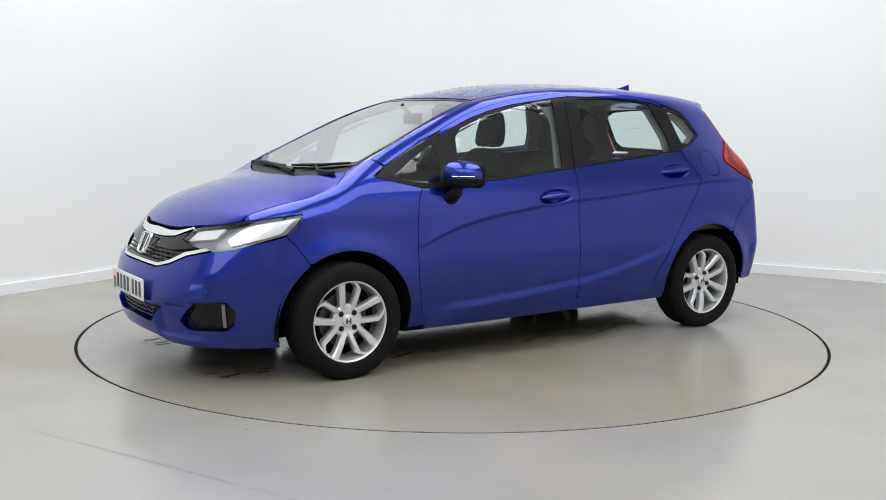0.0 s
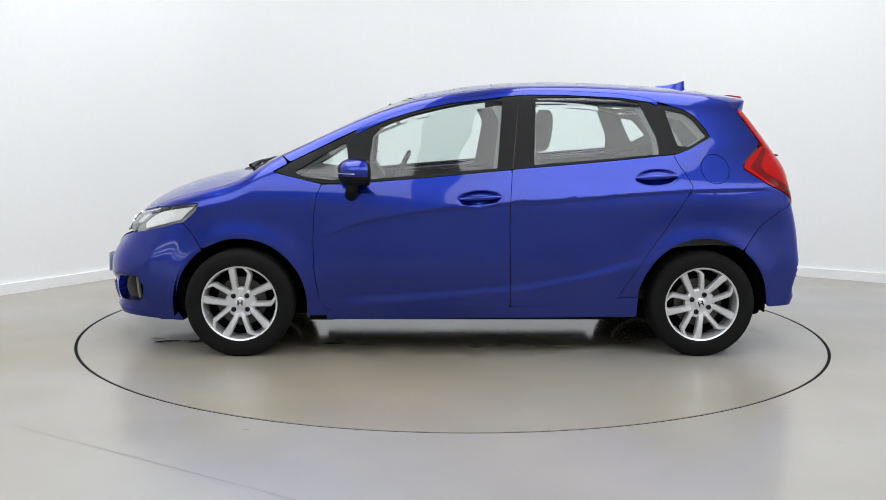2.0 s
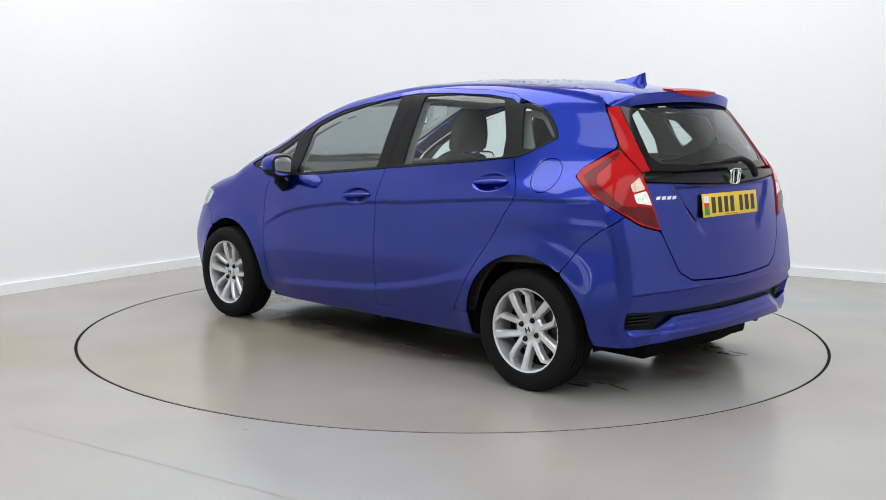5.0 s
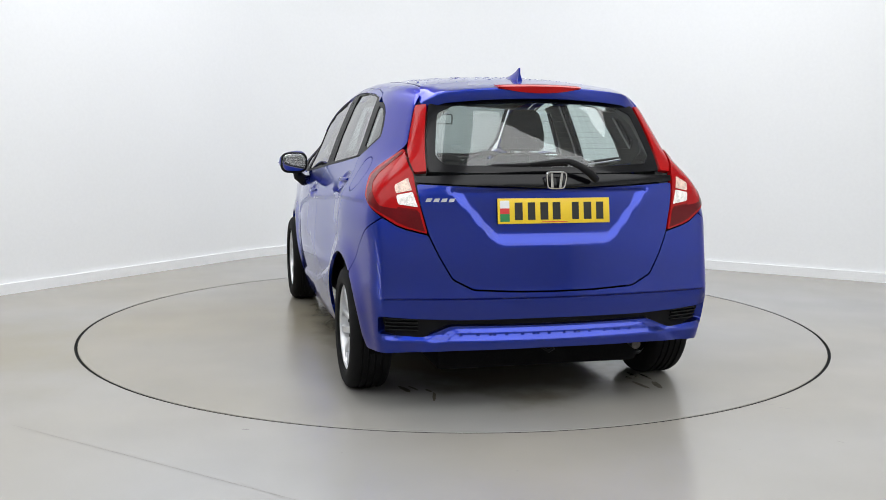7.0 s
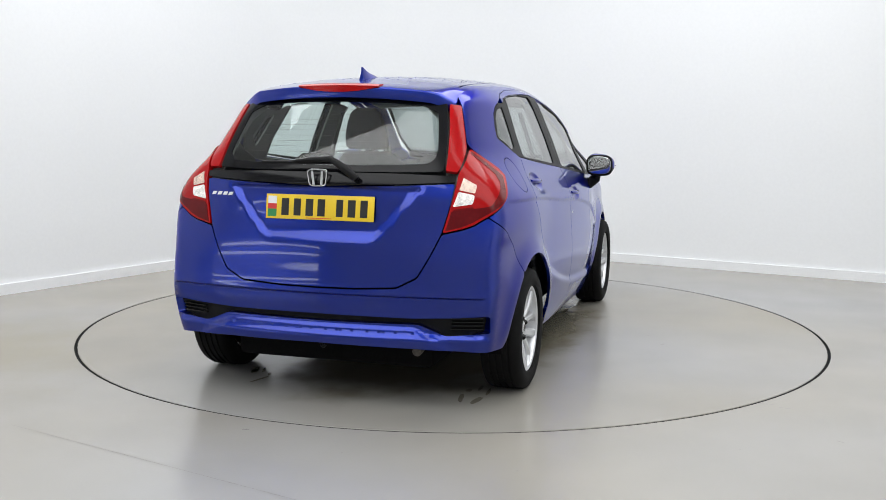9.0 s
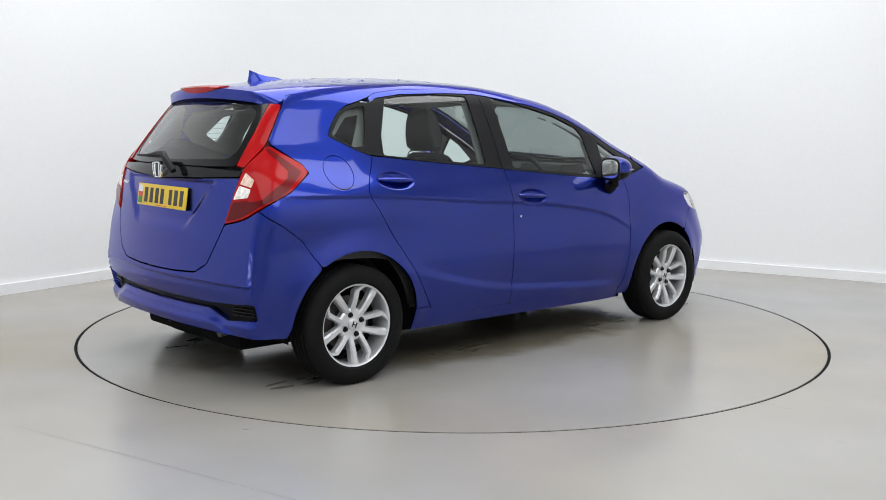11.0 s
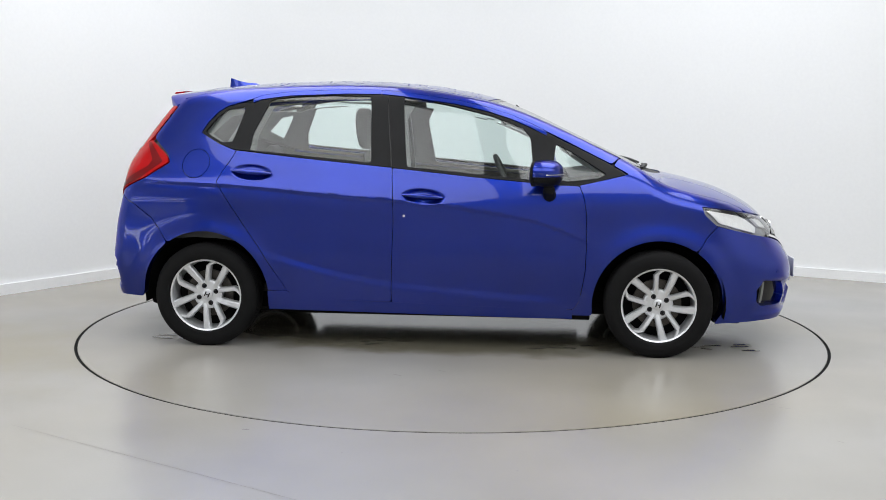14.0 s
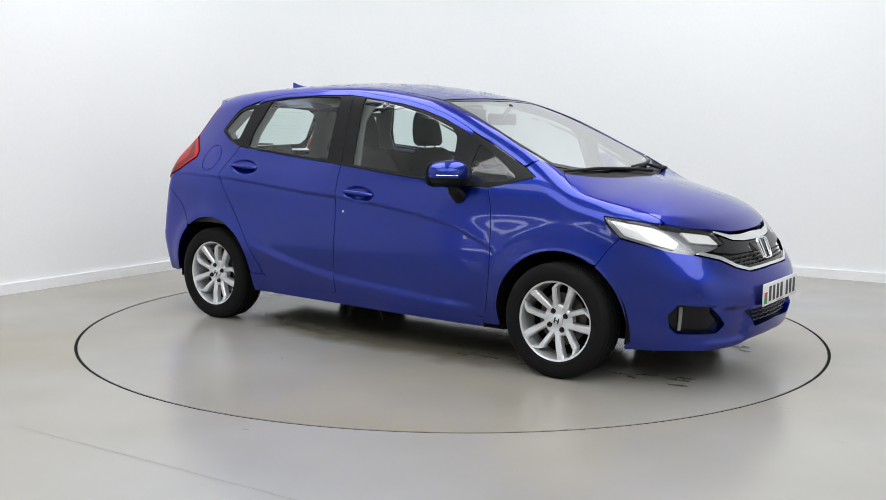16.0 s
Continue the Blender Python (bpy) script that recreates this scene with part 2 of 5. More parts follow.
def tube(bm, pts, r, seg=10):
    """A round bar along a line of points."""
    rings = []
    pts = [Vector(p) for p in pts]
    for i, p in enumerate(pts):
        d = (pts[min(i + 1, len(pts) - 1)] - pts[max(i - 1, 0)]).normalized()
        u = d.cross(Vector((0, 0, 1)) if abs(d.z) < 0.9 else Vector((1, 0, 0))).normalized()
        v = d.cross(u)
        rr = r[i] if isinstance(r, (list, tuple)) else r
        rings.append([bm.verts.new(p + rr * (math.cos(2 * math.pi * k / seg) * u + math.sin(2 * math.pi * k / seg) * v)) for k in range(seg)])
    for a, b in zip(rings, rings[1:]):
        for k in range(seg):
            bm.faces.new((a[k], a[(k + 1) % seg], b[(k + 1) % seg], b[k]))
    bm.faces.new(rings[0][::-1])
    bm.faces.new(rings[-1])


# ---------------------------------------------------------------- the studio
# plan of the walls, counter-clockwise seen from above; the back corner is a wide curve
def wall_plan():
    pts = [(-6.2, -3.6), (-3.274, 0.875)]
    a, c, b = Vector((-2.0, 2.82)), Vector((-1.02, 4.32)), Vector((0.75, 3.38))
    for k in range(13):
        t = k / 12
        p = a * (1 - t) ** 2 + c * 2 * t * (1 - t) + b * t * t
        pts.append((p.x, p.y))
    return pts + [(1.749, 2.850), (3.529, 1.870), (6.4, 0.2)]


def ribbon(name, plan, z0, z1, thick, mat, label, category=""):
    """A wall along a plan line, thickened outwards."""
    bm = bmesh.new()
    rows = []
    for i, (x, y) in enumerate(plan):
        x0, y0 = plan[max(i - 1, 0)]
        x1, y1 = plan[min(i + 1, len(plan) - 1)]
        d = Vector((x1 - x0, y1 - y0, 0)).normalized()
        n = Vector((-d.y, d.x, 0)) * thick
        rows.append([bm.verts.new(q) for q in ((x, y, z0), (x, y, z1), (x + n.x, y + n.y, z1), (x + n.x, y + n.y, z0))])
    for a, b in zip(rows, rows[1:]):
        for i in range(4):
            bm.faces.new((a[i], a[(i + 1) % 4], b[(i + 1) % 4], b[i]))
    bm.faces.new(rows[0]), bm.faces.new(rows[-1][::-1])
    return tagged(mesh_object(name, bm, mat), label, category, kind="structure")


PLAN = wall_plan()
ribbon("wall_back", PLAN, 0.0, ROOM_H, 0.15, WALL, "smooth white painted studio wall with a curved corner", "wall")
ribbon("baseboard", [(x + 0.0, y - 0.0) for x, y in PLAN], 0.0, 0.078, -0.022, SKIRT, "white painted skirting board along the studio wall", "baseboard")
ribbon("wall_right", [(6.4, 0.2), (6.4, -9.2)], 0.0, ROOM_H, 0.15, WALL, "plain white studio side wall", "wall")
ribbon("wall_front", [(6.4, -9.2), (-6.2, -9.2), (-6.2, -3.6)], 0.0, ROOM_H, 0.15, GREYWALL, "plain grey studio wall behind the viewpoint", "wall")

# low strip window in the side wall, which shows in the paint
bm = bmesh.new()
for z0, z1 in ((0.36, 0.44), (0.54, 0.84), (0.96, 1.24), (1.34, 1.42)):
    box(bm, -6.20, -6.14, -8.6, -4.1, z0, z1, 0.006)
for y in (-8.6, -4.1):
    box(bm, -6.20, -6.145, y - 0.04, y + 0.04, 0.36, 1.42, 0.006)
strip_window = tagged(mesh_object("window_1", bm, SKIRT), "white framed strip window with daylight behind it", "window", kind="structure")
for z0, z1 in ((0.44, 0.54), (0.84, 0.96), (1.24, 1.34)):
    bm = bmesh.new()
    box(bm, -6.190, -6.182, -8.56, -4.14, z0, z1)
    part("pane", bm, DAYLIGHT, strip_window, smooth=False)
bm = bmesh.new()
box(bm, -7, 7, -9.6, 5.2, ROOM_H, ROOM_H + 0.15)
tagged(mesh_object("ceiling", bm, WALL, False), "plain white studio ceiling", "ceiling", kind="structure")

TABLE_R = 2.255
# the floor stops at a circular pit edge round the turntable
bm = bmesh.new()
N = 160
inner = [bm.verts.new((TABLE_R * math.cos(2 * math.pi * k / N), TABLE_R * math.sin(2 * math.pi * k / N), 0)) for k in range(N)]


def floor_edge(a):
    c, s = math.cos(a), math.sin(a)
    k = min(7.0 / max(abs(c), 1e-6), (5.2 if s > 0 else 9.6) / max(abs(s), 1e-6))
    return (k * c, k * s, 0)


outer = [bm.verts.new(floor_edge(2 * math.pi * k / N)) for k in range(N)]
low = [bm.verts.new((v.co.x, v.co.y, -0.05)) for v in inner]
for k in range(N):
    j = (k + 1) % N
    bm.faces.new((inner[k], outer[k], outer[j], inner[j]))
    bm.faces.new((inner[k], inner[j], low[j], low[k]))
floor = tagged(mesh_object("floor", bm, FLOOR), "grey painted concrete studio floor, faintly stained", "floor", kind="structure")
bm = bmesh.new()
box(bm, -7.2, 7.2, -9.8, 5.4, -0.12, -0.06)
tagged(mesh_object("floor_pit", bm, SEAM, False), "dark pit below the turntable gap", "floor", kind="structure")

bm = bmesh.new()
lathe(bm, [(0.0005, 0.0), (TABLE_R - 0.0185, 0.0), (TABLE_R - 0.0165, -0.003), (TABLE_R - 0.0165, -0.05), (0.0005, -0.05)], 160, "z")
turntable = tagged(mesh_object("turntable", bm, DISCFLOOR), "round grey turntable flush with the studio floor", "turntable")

bm = bmesh.new()
lathe(bm, [(TABLE_R - 0.017, -0.003), (TABLE_R + 0.0005, -0.003), (TABLE_R + 0.0005, -0.02), (TABLE_R - 0.017, -0.02)], 160, "z")
tagged(mesh_object("seam", bm, SEAM), "dark gap round the turntable", "floor seam", kind="structure")

# hairline joints and specks in the floor
bm = bmesh.new()


def hairline(bm, a, b, w, z=0.0015):
    a, b = Vector((*a, z)), Vector((*b, z))
    n = (b - a).cross(Vector((0, 0, 1))).normalized() * w / 2
    k = 24
    up = [bm.verts.new(a.lerp(b, i / k) + n * (0.6 + 0.4 * math.sin(i * 2.3))) for i in range(k + 1)]
    dn = [bm.verts.new(a.lerp(b, i / k) - n) for i in range(k + 1)]
    for i in range(k):
        bm.faces.new((up[i], up[i + 1], dn[i + 1], dn[i]))


hairline(bm, (-1.845, -2.211), (-0.35, -3.12), 0.0022)
JOINT = shader("floor_joint_dirt", (0.15, 0.14, 0.13), 0.8)
tagged(mesh_object("floor_joint", bm, JOINT), "thin dirty joint line in the floor", "floor", kind="structure")

# ---------------------------------------------------------------- body surface
# x ahead from the middle of the wheelbase, y to the car's left, z up from the floor


def spline(*pairs):
    xs, ys = np.array([p[0] for p in pairs], float), np.array([p[1] for p in pairs], float)
    d = np.diff(ys) / np.diff(xs)
    m = np.concatenate([[d[0]], (d[:-1] * np.diff(xs)[1:] + d[1:] * np.diff(xs)[:-1]) / (xs[2:] - xs[:-2]), [d[-1]]])

    def f(q):
        q = np.asarray(q, float)
        k = np.clip(np.searchsorted(xs, q) - 1, 0, len(xs) - 2)
        h = xs[k + 1] - xs[k]
        t = (q - xs[k]) / h
        u = np.clip(t, 0, 1)
        v = ((1 + 2 * u) * (1 - u) ** 2) * ys[k] + u * (1 - u) ** 2 * h * m[k] + u * u * (3 - 2 * u) * ys[k + 1] + u * u * (u - 1) * h * m[k + 1]
        return v + np.where(t < 0, t * h * m[k], 0) + np.where(t > 1, (t - 1) * h * m[k + 1], 0)
    return f


HALF = spline((0.15, 0.775), (0.22, 0.802), (0.35, 0.832), (0.50, 0.851), (0.72, 0.841), (0.85, 0.829), (0.95, 0.802), (1.02, 0.770), (1.2, 0.702), (1.4, 0.616), (1.55, 0.545))
TAPER = spline((-2.0, 0.10), (-1.75, 0.050), (-1.5, 0.020), (-1.25, 0.004), (-0.9, 0.0), (0.0, 0.0), (0.6, 0.010), (0.9, 0.028), (1.25, 0.045), (1.5, 0.065), (1.75, 0.110), (2.0, 0.19))
TOP = spline((-1.75, 1.405), (-1.5, 1.452), (-1.3, 1.482), (-0.96, 1.506), (-0.45, 1.517), (-0.1, 1.500), (0.15, 1.464), (0.33, 1.426), (0.50, 1.366), (0.8, 1.227), (1.15, 1.062), (1.28, 1.006), (1.5, 0.952), (1.67, 0.902), (1.8, 0.843), (1.9, 0.780), (1.97, 0.722), (2.05, 0.62))
CROWN = spline((-1.7, 0.16), (-0.5, 0.14), (0.3, 0.13), (0.8, 0.06), (1.1, 0.06), (1.3, 0.12), (1.6, 0.16), (2.0, 0.2))
NOSE = spline((0.12, 2.02), (0.20, 2.075), (0.30, 2.106), (0.42, 2.114), (0.52, 2.100), (0.60, 2.056), (0.68, 2.010), (0.75, 1.975), (0.85, 1.93))
TAIL = spline((0.18, -1.83), (0.28, -1.885), (0.40, -1.905), (0.50, -1.915), (0.56, -1.906), (0.70, -1.894), (0.85, -1.878), (0.97, -1.868), (1.04, -1.850), (1.10, -1.815), (1.35, -1.640), (1.45, -1.57))
TAILBOW = spline((0.2, 0.16), (0.7, 0.165), (1.05, 0.27), (1.4, 0.36))
LINE_A = spline((-1.5, 0.935), (-1.18, 0.925), (-0.5, 0.870), (0.07, 0.828), (0.44, 0.778), (0.6, 0.745), (0.86, 0.640), (1.0, 0.56))
LINE_B = spline((-1.2, 0.66), (-0.86, 0.545), (-0.3, 0.415), (0.2, 0.365), (0.69, 0.33), (0.9, 0.32))


def smax(a, b, r):
    h = np.maximum(r - np.abs(a - b), 0) / r
    return np.maximum(a, b) + h * h * r / 4


def step(q):
    q = np.clip(q, 0, 1)
    return q * q * (3 - 2 * q)


def body(x, y, z):
    a = np.abs(y)
    d = z - LINE_A(x)
    fade = step((x + 1.75) / 0.3) * step((0.98 - x) / 0.35)
    crease = 0.011 * fade * step((d + 0.024) / 0.024) * np.exp(-np.maximum(d, 0) / 0.085)
    e = LINE_B(x) - z
    fade = step((x + 1.05) / 0.35) * step((0.85 - x) / 0.3)
    crease = crease + 0.020 * fade * step(e / 0.055) * np.exp(-np.maximum(e, 0) / 0.13)
    flare = 0.0
    for wx, k in ((1.265, 0.016), (-1.265, 0.020)):
        rr = np.sqrt((x - wx) ** 2 + (z - 0.292) ** 2)
        flare = flare + k * np.exp(-((rr - 0.36) / 0.07) ** 2) * step((z - 0.15) / 0.2)
    haunch = 0.022 * step((-0.7 - x) / 0.6) * np.exp(-((z - 0.90) / 0.16) ** 2)
    dish = 0.0
    for hx, hz in ((-0.030, 0.866), (-0.998, 0.986)):
        q = ((x - hx) / 0.125) ** 2 + ((z - hz - 0.06 * (hx - x)) / 0.046) ** 2
        dish = dish + 0.015 * step((1.0 - q) / 0.75)
    crease = crease - dish
    side = a - (HALF(z) - TAPER(x) * (1 + 1.6 * step((z - 0.98) / 0.2)) - 0.035 * step((-1.0 - x) / 0.6) * step((z - 1.0) / 0.4) + haunch + crease + flare)
    top = 0.9 * (z - (TOP(x) - CROWN(x) * a * a))
    shelf = 0.024 * step((0.372 + 0.12 * np.clip(a - 0.2, 0, 1) - z) / 0.02) * step((z - 0.225) / 0.03) * step((a - 0.30) / 0.04) * step((0.70 - a) / 0.03)
    front = 0.9 * (x - (NOSE(z) - shelf - 0.30 * a ** 2 - 0.75 * a ** 6))
    recess = 0.018 * step((0.300 + 0.85 * (z - 0.78) - a) / 0.055) * step((z - 0.735) / 0.075) * step((1.0 - z) / 0.02)
    inset = 0.018 * step((0.524 - z) / 0.012) * step((z - 0.33) / 0.03) * step((0.765 - a) / 0.01)
    lip = 0.017 * step((0.392 - z) / 0.030) * step((0.48 + 1.6 * (0.392 - z) - a) / 0.09)
    rear = 0.95 * (TAIL(z) + TAILBOW(z) * a * a + recess + inset - lip - x)
    f = smax(side, top, 0.075)
    f = smax(f, rear, 0.06)
    return smax(f, front, 0.10)


def surface(o, d, reach=2.4, n=48):
    """The first crossing of rays o + t d, from outside (t = reach) inwards."""
    ts = np.linspace(reach, 0.0, n)
    hi = np.full(len(o), reach)
    lo = np.zeros(len(o))
    done = np.zeros(len(o), bool)
    for t0, t1 in zip(ts, ts[1:]):
        p = o + d * t1
        inside = (body(p[:, 0], p[:, 1], p[:, 2]) < 0) & ~done
        hi[inside], lo[inside] = t0, t1
        done |= inside
    for _ in range(18):
        mid = (lo + hi) / 2
        p = o + d * mid[:, None]
        ins = body(p[:, 0], p[:, 1], p[:, 2]) < 0
        lo, hi = np.where(ins, mid, lo), np.where(ins, hi, mid)
    return o + d * ((lo + hi) / 2)[:, None]


FRONT_AXIS, REAR_AXIS, MID_Z = 1.0, -0.9, 0.55


def rays(uv, mode):
    """Rays of a way to lay the surface out: s (x, z) from the side; t (x, y) from above; x (x, degrees up round the long axis); f, r (degrees, z) round an upright axis."""
    u, v = uv[:, 0], uv[:, 1]
    zero, one = np.zeros(len(u)), np.ones(len(u))
    if mode == "s":
        return np.stack([u, zero, v], 1), np.stack([zero, one, zero], 1)
    if mode == "t":
        return np.stack([u, v, zero + 0.3], 1), np.stack([zero, zero, one], 1)
    if mode == "x":
        a = np.radians(v)
        return np.stack([u, zero, zero + MID_Z], 1), np.stack([zero, np.cos(a), np.sin(a)], 1)
    a = np.radians(u)
    if mode == "f":
        return np.stack([zero + FRONT_AXIS, zero, v], 1), np.stack([np.cos(a), np.sin(a), zero], 1)
    return np.stack([zero + REAR_AXIS, zero, v], 1), np.stack([-np.cos(a), np.sin(a), zero], 1)


def lay(p, mode):
    """The inverse of rays() for points of the surface."""
    x, y, z = p[:, 0], p[:, 1], p[:, 2]
    if mode == "s":
        return np.stack([x, z], 1)
    if mode == "t":
        return np.stack([x, y], 1)
    if mode == "x":
        return np.stack([x, np.degrees(np.arctan2(z - MID_Z, y))], 1)
    if mode == "f":
        return np.stack([np.degrees(np.arctan2(y, x - FRONT_AXIS)), z], 1)
    return np.stack([np.degrees(np.arctan2(y, REAR_AXIS - x)), z], 1)


SCALE = {"s": (1, 1), "t": (1, 1), "x": (1, 0.013), "f": (0.016, 1), "r": (0.016, 1)}


def gradient(p):
    h = 0.0015
    g = np.stack([body(*(p + h * e).T) - body(*(p - h * e).T) for e in np.eye(3)], 1)
    return g / np.linalg.norm(g, axis=1)[:, None]


# end of body surface

# ---------------------------------------------------------------- panels of the car
def spot(mode, *uv):
    o, d = rays(np.array(uv, float), mode)
    return surface(o, d)


def on(mode, *uv):
    """A line on the surface through the points given."""
    q = np.array(uv, float)
    fine = [a + (b - a) * k / 4 for a, b in zip(q, q[1:]) for k in range(4)] + [q[-1]]
    return spot(mode, *fine)


def mirror(p):
    """A half outline that starts and ends on the middle line, with its mirror image."""
    q = p[::-1] * np.array([1, -1, 1])
    q = q[1 if abs(p[-1][1]) < 0.012 else 0: len(q) - (1 if abs(p[0][1]) < 0.012 else 0)]
    return np.concatenate([p, q])


def soften(q, r, times=2):
    for _ in range(times):
        out = []
        for a, b in zip(q, np.roll(q, -1, 0)):
            n = np.linalg.norm(b - a)
            k = min(0.25, r / max(n, 1e-9))
            out += [a + (b - a) * k, b - (b - a) * k]
        q = np.array(out)
    return q


def densify(q, h):
    out = []
    for a, b in zip(q, np.roll(q, -1, 0)):
        n = max(1, int(math.ceil(np.linalg.norm(b - a) / h)))
        out += [a + (b - a) * k / n for k in range(n)]
    return np.array(out)


def shrink(q, g):
    a, b = q - np.roll(q, 1, 0), np.roll(q, -1, 0) - q
    a, b = a / np.maximum(np.linalg.norm(a, axis=1), 1e-9)[:, None], b / np.maximum(np.linalg.norm(b, axis=1), 1e-9)[:, None]
    t = a + b
    t = t / np.maximum(np.linalg.norm(t, axis=1), 1e-9)[:, None]
    area = np.sum(q[:, 0] * np.roll(q[:, 1], -1) - q[:, 1] * np.roll(q[:, 0], -1))
    n = np.stack([-t[:, 1], t[:, 0]], 1) * (1 if area > 0 else -1)
    return q + n * g


def inside(q, pts):
    x, y = pts[:, 0], pts[:, 1]
    c = np.zeros(len(pts), bool)
    for a, b in zip(q, np.roll(q, -1, 0)):
        hit = ((a[1] > y) != (b[1] > y)) & (x < (b[0] - a[0]) * (y - a[1]) / (b[1] - a[1] + 1e-12) + a[0])
        c ^= hit
    return c


from mathutils import geometry


def panel(name, outline, parent, mat, lay_as="x", holes=(), off=0.0, thick=0.014, h=0.028, gap=0.0018, soft=0.008, twin=None, label="", extra=()):
    """A curved sheet cut from the body surface along an outline of surface points, with folded edges."""
    sc = np.array(SCALE[lay_as])
    loops = []
    for k, ring in enumerate([outline, *holes]):
        q = lay(np.asarray(ring, float), lay_as) * sc
        if soft:
            q = soften(q, soft)
        q = shrink(q, gap if k == 0 else -gap)
        loops.append(densify(q, h))
    lo, hi = loops[0].min(0), loops[0].max(0)
    gx, gy = np.meshgrid(np.arange(lo[0] + h / 2, hi[0], h), np.arange(lo[1] + h / 2, hi[1], h * 0.866))
    gx = gx + (np.arange(gx.shape[0]) % 2)[:, None] * h / 2
    grid = np.stack([gx.ravel(), gy.ravel()], 1)
    keep = inside(loops[0], grid)
    for q in loops[1:]:
        keep &= ~inside(q, grid)
    grid = grid[keep]
    edge = np.concatenate(loops)
    if len(extra):
        q = lay(np.asarray(extra, float), lay_as) * sc
        q = q[inside(loops[0], q)]
        far = np.concatenate([np.min(((g[:, None, :] - q[None]) ** 2).sum(2), 1) for g in np.array_split(grid, len(grid) // 400 + 1)])
        grid = np.concatenate([grid[far > (0.35 * h) ** 2], q])
    if len(grid):
        near = np.concatenate([np.min(((g[:, None, :] - edge[None]) ** 2).sum(2), 1) for g in np.array_split(grid, len(grid) // 400 + 1)])
        grid = grid[near > (0.30 * h) ** 2]
    edges, n = [], 0
    for q in loops:
        edges += [(n + i, n + (i + 1) % len(q)) for i in range(len(q))]
        n += len(q)
    vs, _, tris, ov, _, _ = geometry.delaunay_2d_cdt([Vector(p) for p in np.concatenate([edge, grid])], edges, [], 0, 1e-7)
    uv = np.array([v[:] for v in vs])
    o, d = rays(uv / sc, lay_as)
    p = surface(o, d)
    nrm = gradient(p)
    p = p + nrm * off
    mid = np.array([uv[list(t)].mean(0) for t in tris])
    keep = inside(loops[0], mid)
    for q in loops[1:]:
        keep &= ~inside(q, mid)
    tris = [t for t, k in zip(tris, keep) if k]
    P, Nn, F = [*p], [*nrm], []
    for t in tris:
        a, b, c = (p[i] for i in t[:3])
        F.append(tuple(t) if np.dot(np.cross(b - a, c - a), nrm[t[0]] + nrm[t[1]] + nrm[t[2]]) > 0 else tuple(t)[::-1])
    count = {(a, b) for t in F for a, b in zip(t, (*t[1:], t[0]))}
    rim = [(a, b) for (a, b) in count if (b, a) not in count]
    rim.sort()
    if thick:
        top, bot = {}, {}
        for a, b in rim:
            e = p[b] - p[a]
            side = np.cross(e, nrm[a])
            side = side / max(np.linalg.norm(side), 1e-9)
            for i in (a, b):
                if i not in top:
                    top[i] = len(P)
                    P.append(p[i]), Nn.append(side)
                    bot[i] = len(P)
                    P.append(p[i] - nrm[i] * thick), Nn.append(side)
            F.append((top[b], top[a], bot[a], bot[b]))
    made = []
    for owner, sign in ((parent, 1), (twin, -1)):
        if owner is None:
            continue
        me = bpy.data.meshes.new(name)
        turn = np.array([1, sign, 1])
        me.from_pydata([tuple(v) for v in np.array(P) * turn], [], F if sign > 0 else [f[::-1] for f in F])
        me.materials.append(mat)
        for f in me.polygons:
            f.use_smooth = True
        me.normals_split_custom_set_from_vertices([tuple(v) for v in np.array(Nn) * turn])
        ob = new(name, me)
        ob.parent = owner
        if label:
            ob["label"] = label
        made.append(ob)
    return made if twin else made[0]


def both(name, outline, parent, mat, **kw):
    a, b = parent if isinstance(parent, (tuple, list)) else (parent, parent)
    return panel(name, outline, a, mat, twin=b, **kw)


def arc(cx, cz, r, a0, a1, n=26):
    return spot("s", *[(cx + r * math.cos(radians(a0 + (a1 - a0) * k / n)), cz + r * math.sin(radians(a0 + (a1 - a0) * k / n))) for k in range(n + 1)])


def cat(*a):
    return np.concatenate(a)


car = new("car")
tagged(car, "metallic blue five-door hatchback with silver alloy wheels on the turntable", "car")
OFFSET = Vector((-0.073, 0.048, 0.0))
shell = new("body_shell")
shell.parent = car
shell.location = OFFSET

# door outlines as (x, z)
GAP_AB = [(-0.206, 0.275), (-0.203, 0.469), (-0.195, 0.717), (-0.199, 0.871), (-0.211, 1.021)]
FRONT_EDGE = [(0.823, 0.935), (0.850, 0.867), (0.863, 0.776), (0.867, 0.624), (0.862, 0.470), (0.848, 0.378), (0.833, 0.300), (0.812, 0.265), (0.760, 0.249)]
REAR_EDGE = [(-0.735, 0.281), (-0.771, 0.295), (-0.811, 0.358), (-0.862, 0.437), (-0.952, 0.578), (-1.042, 0.703), (-1.176, 0.906), (-1.190, 0.937), (-1.162, 0.998), (-1.123, 1.059), (-1.100, 1.108)]
BELT = [(0.689, 0.940), (0.261, 0.976), (-0.170, 1.018)]
BELT_REAR = [(-0.636, 1.061), (-0.211, 1.023)]
ROOFLINE = [(-1.031, 1.397), (-0.981, 1.418), (-0.820, 1.440), (-0.500, 1.453), (-0.294, 1.452), (-0.184, 1.442), (0.131, 1.399), (0.300, 1.362), (0.443, 1.318), (0.560, 1.268), (0.640, 1.228)]
QUARTER = [(-1.123, 1.113), (-1.200, 1.142), (-1.318, 1.204), (-1.290, 1.255), (-1.235, 1.318), (-1.180, 1.352), (-1.100, 1.375)]

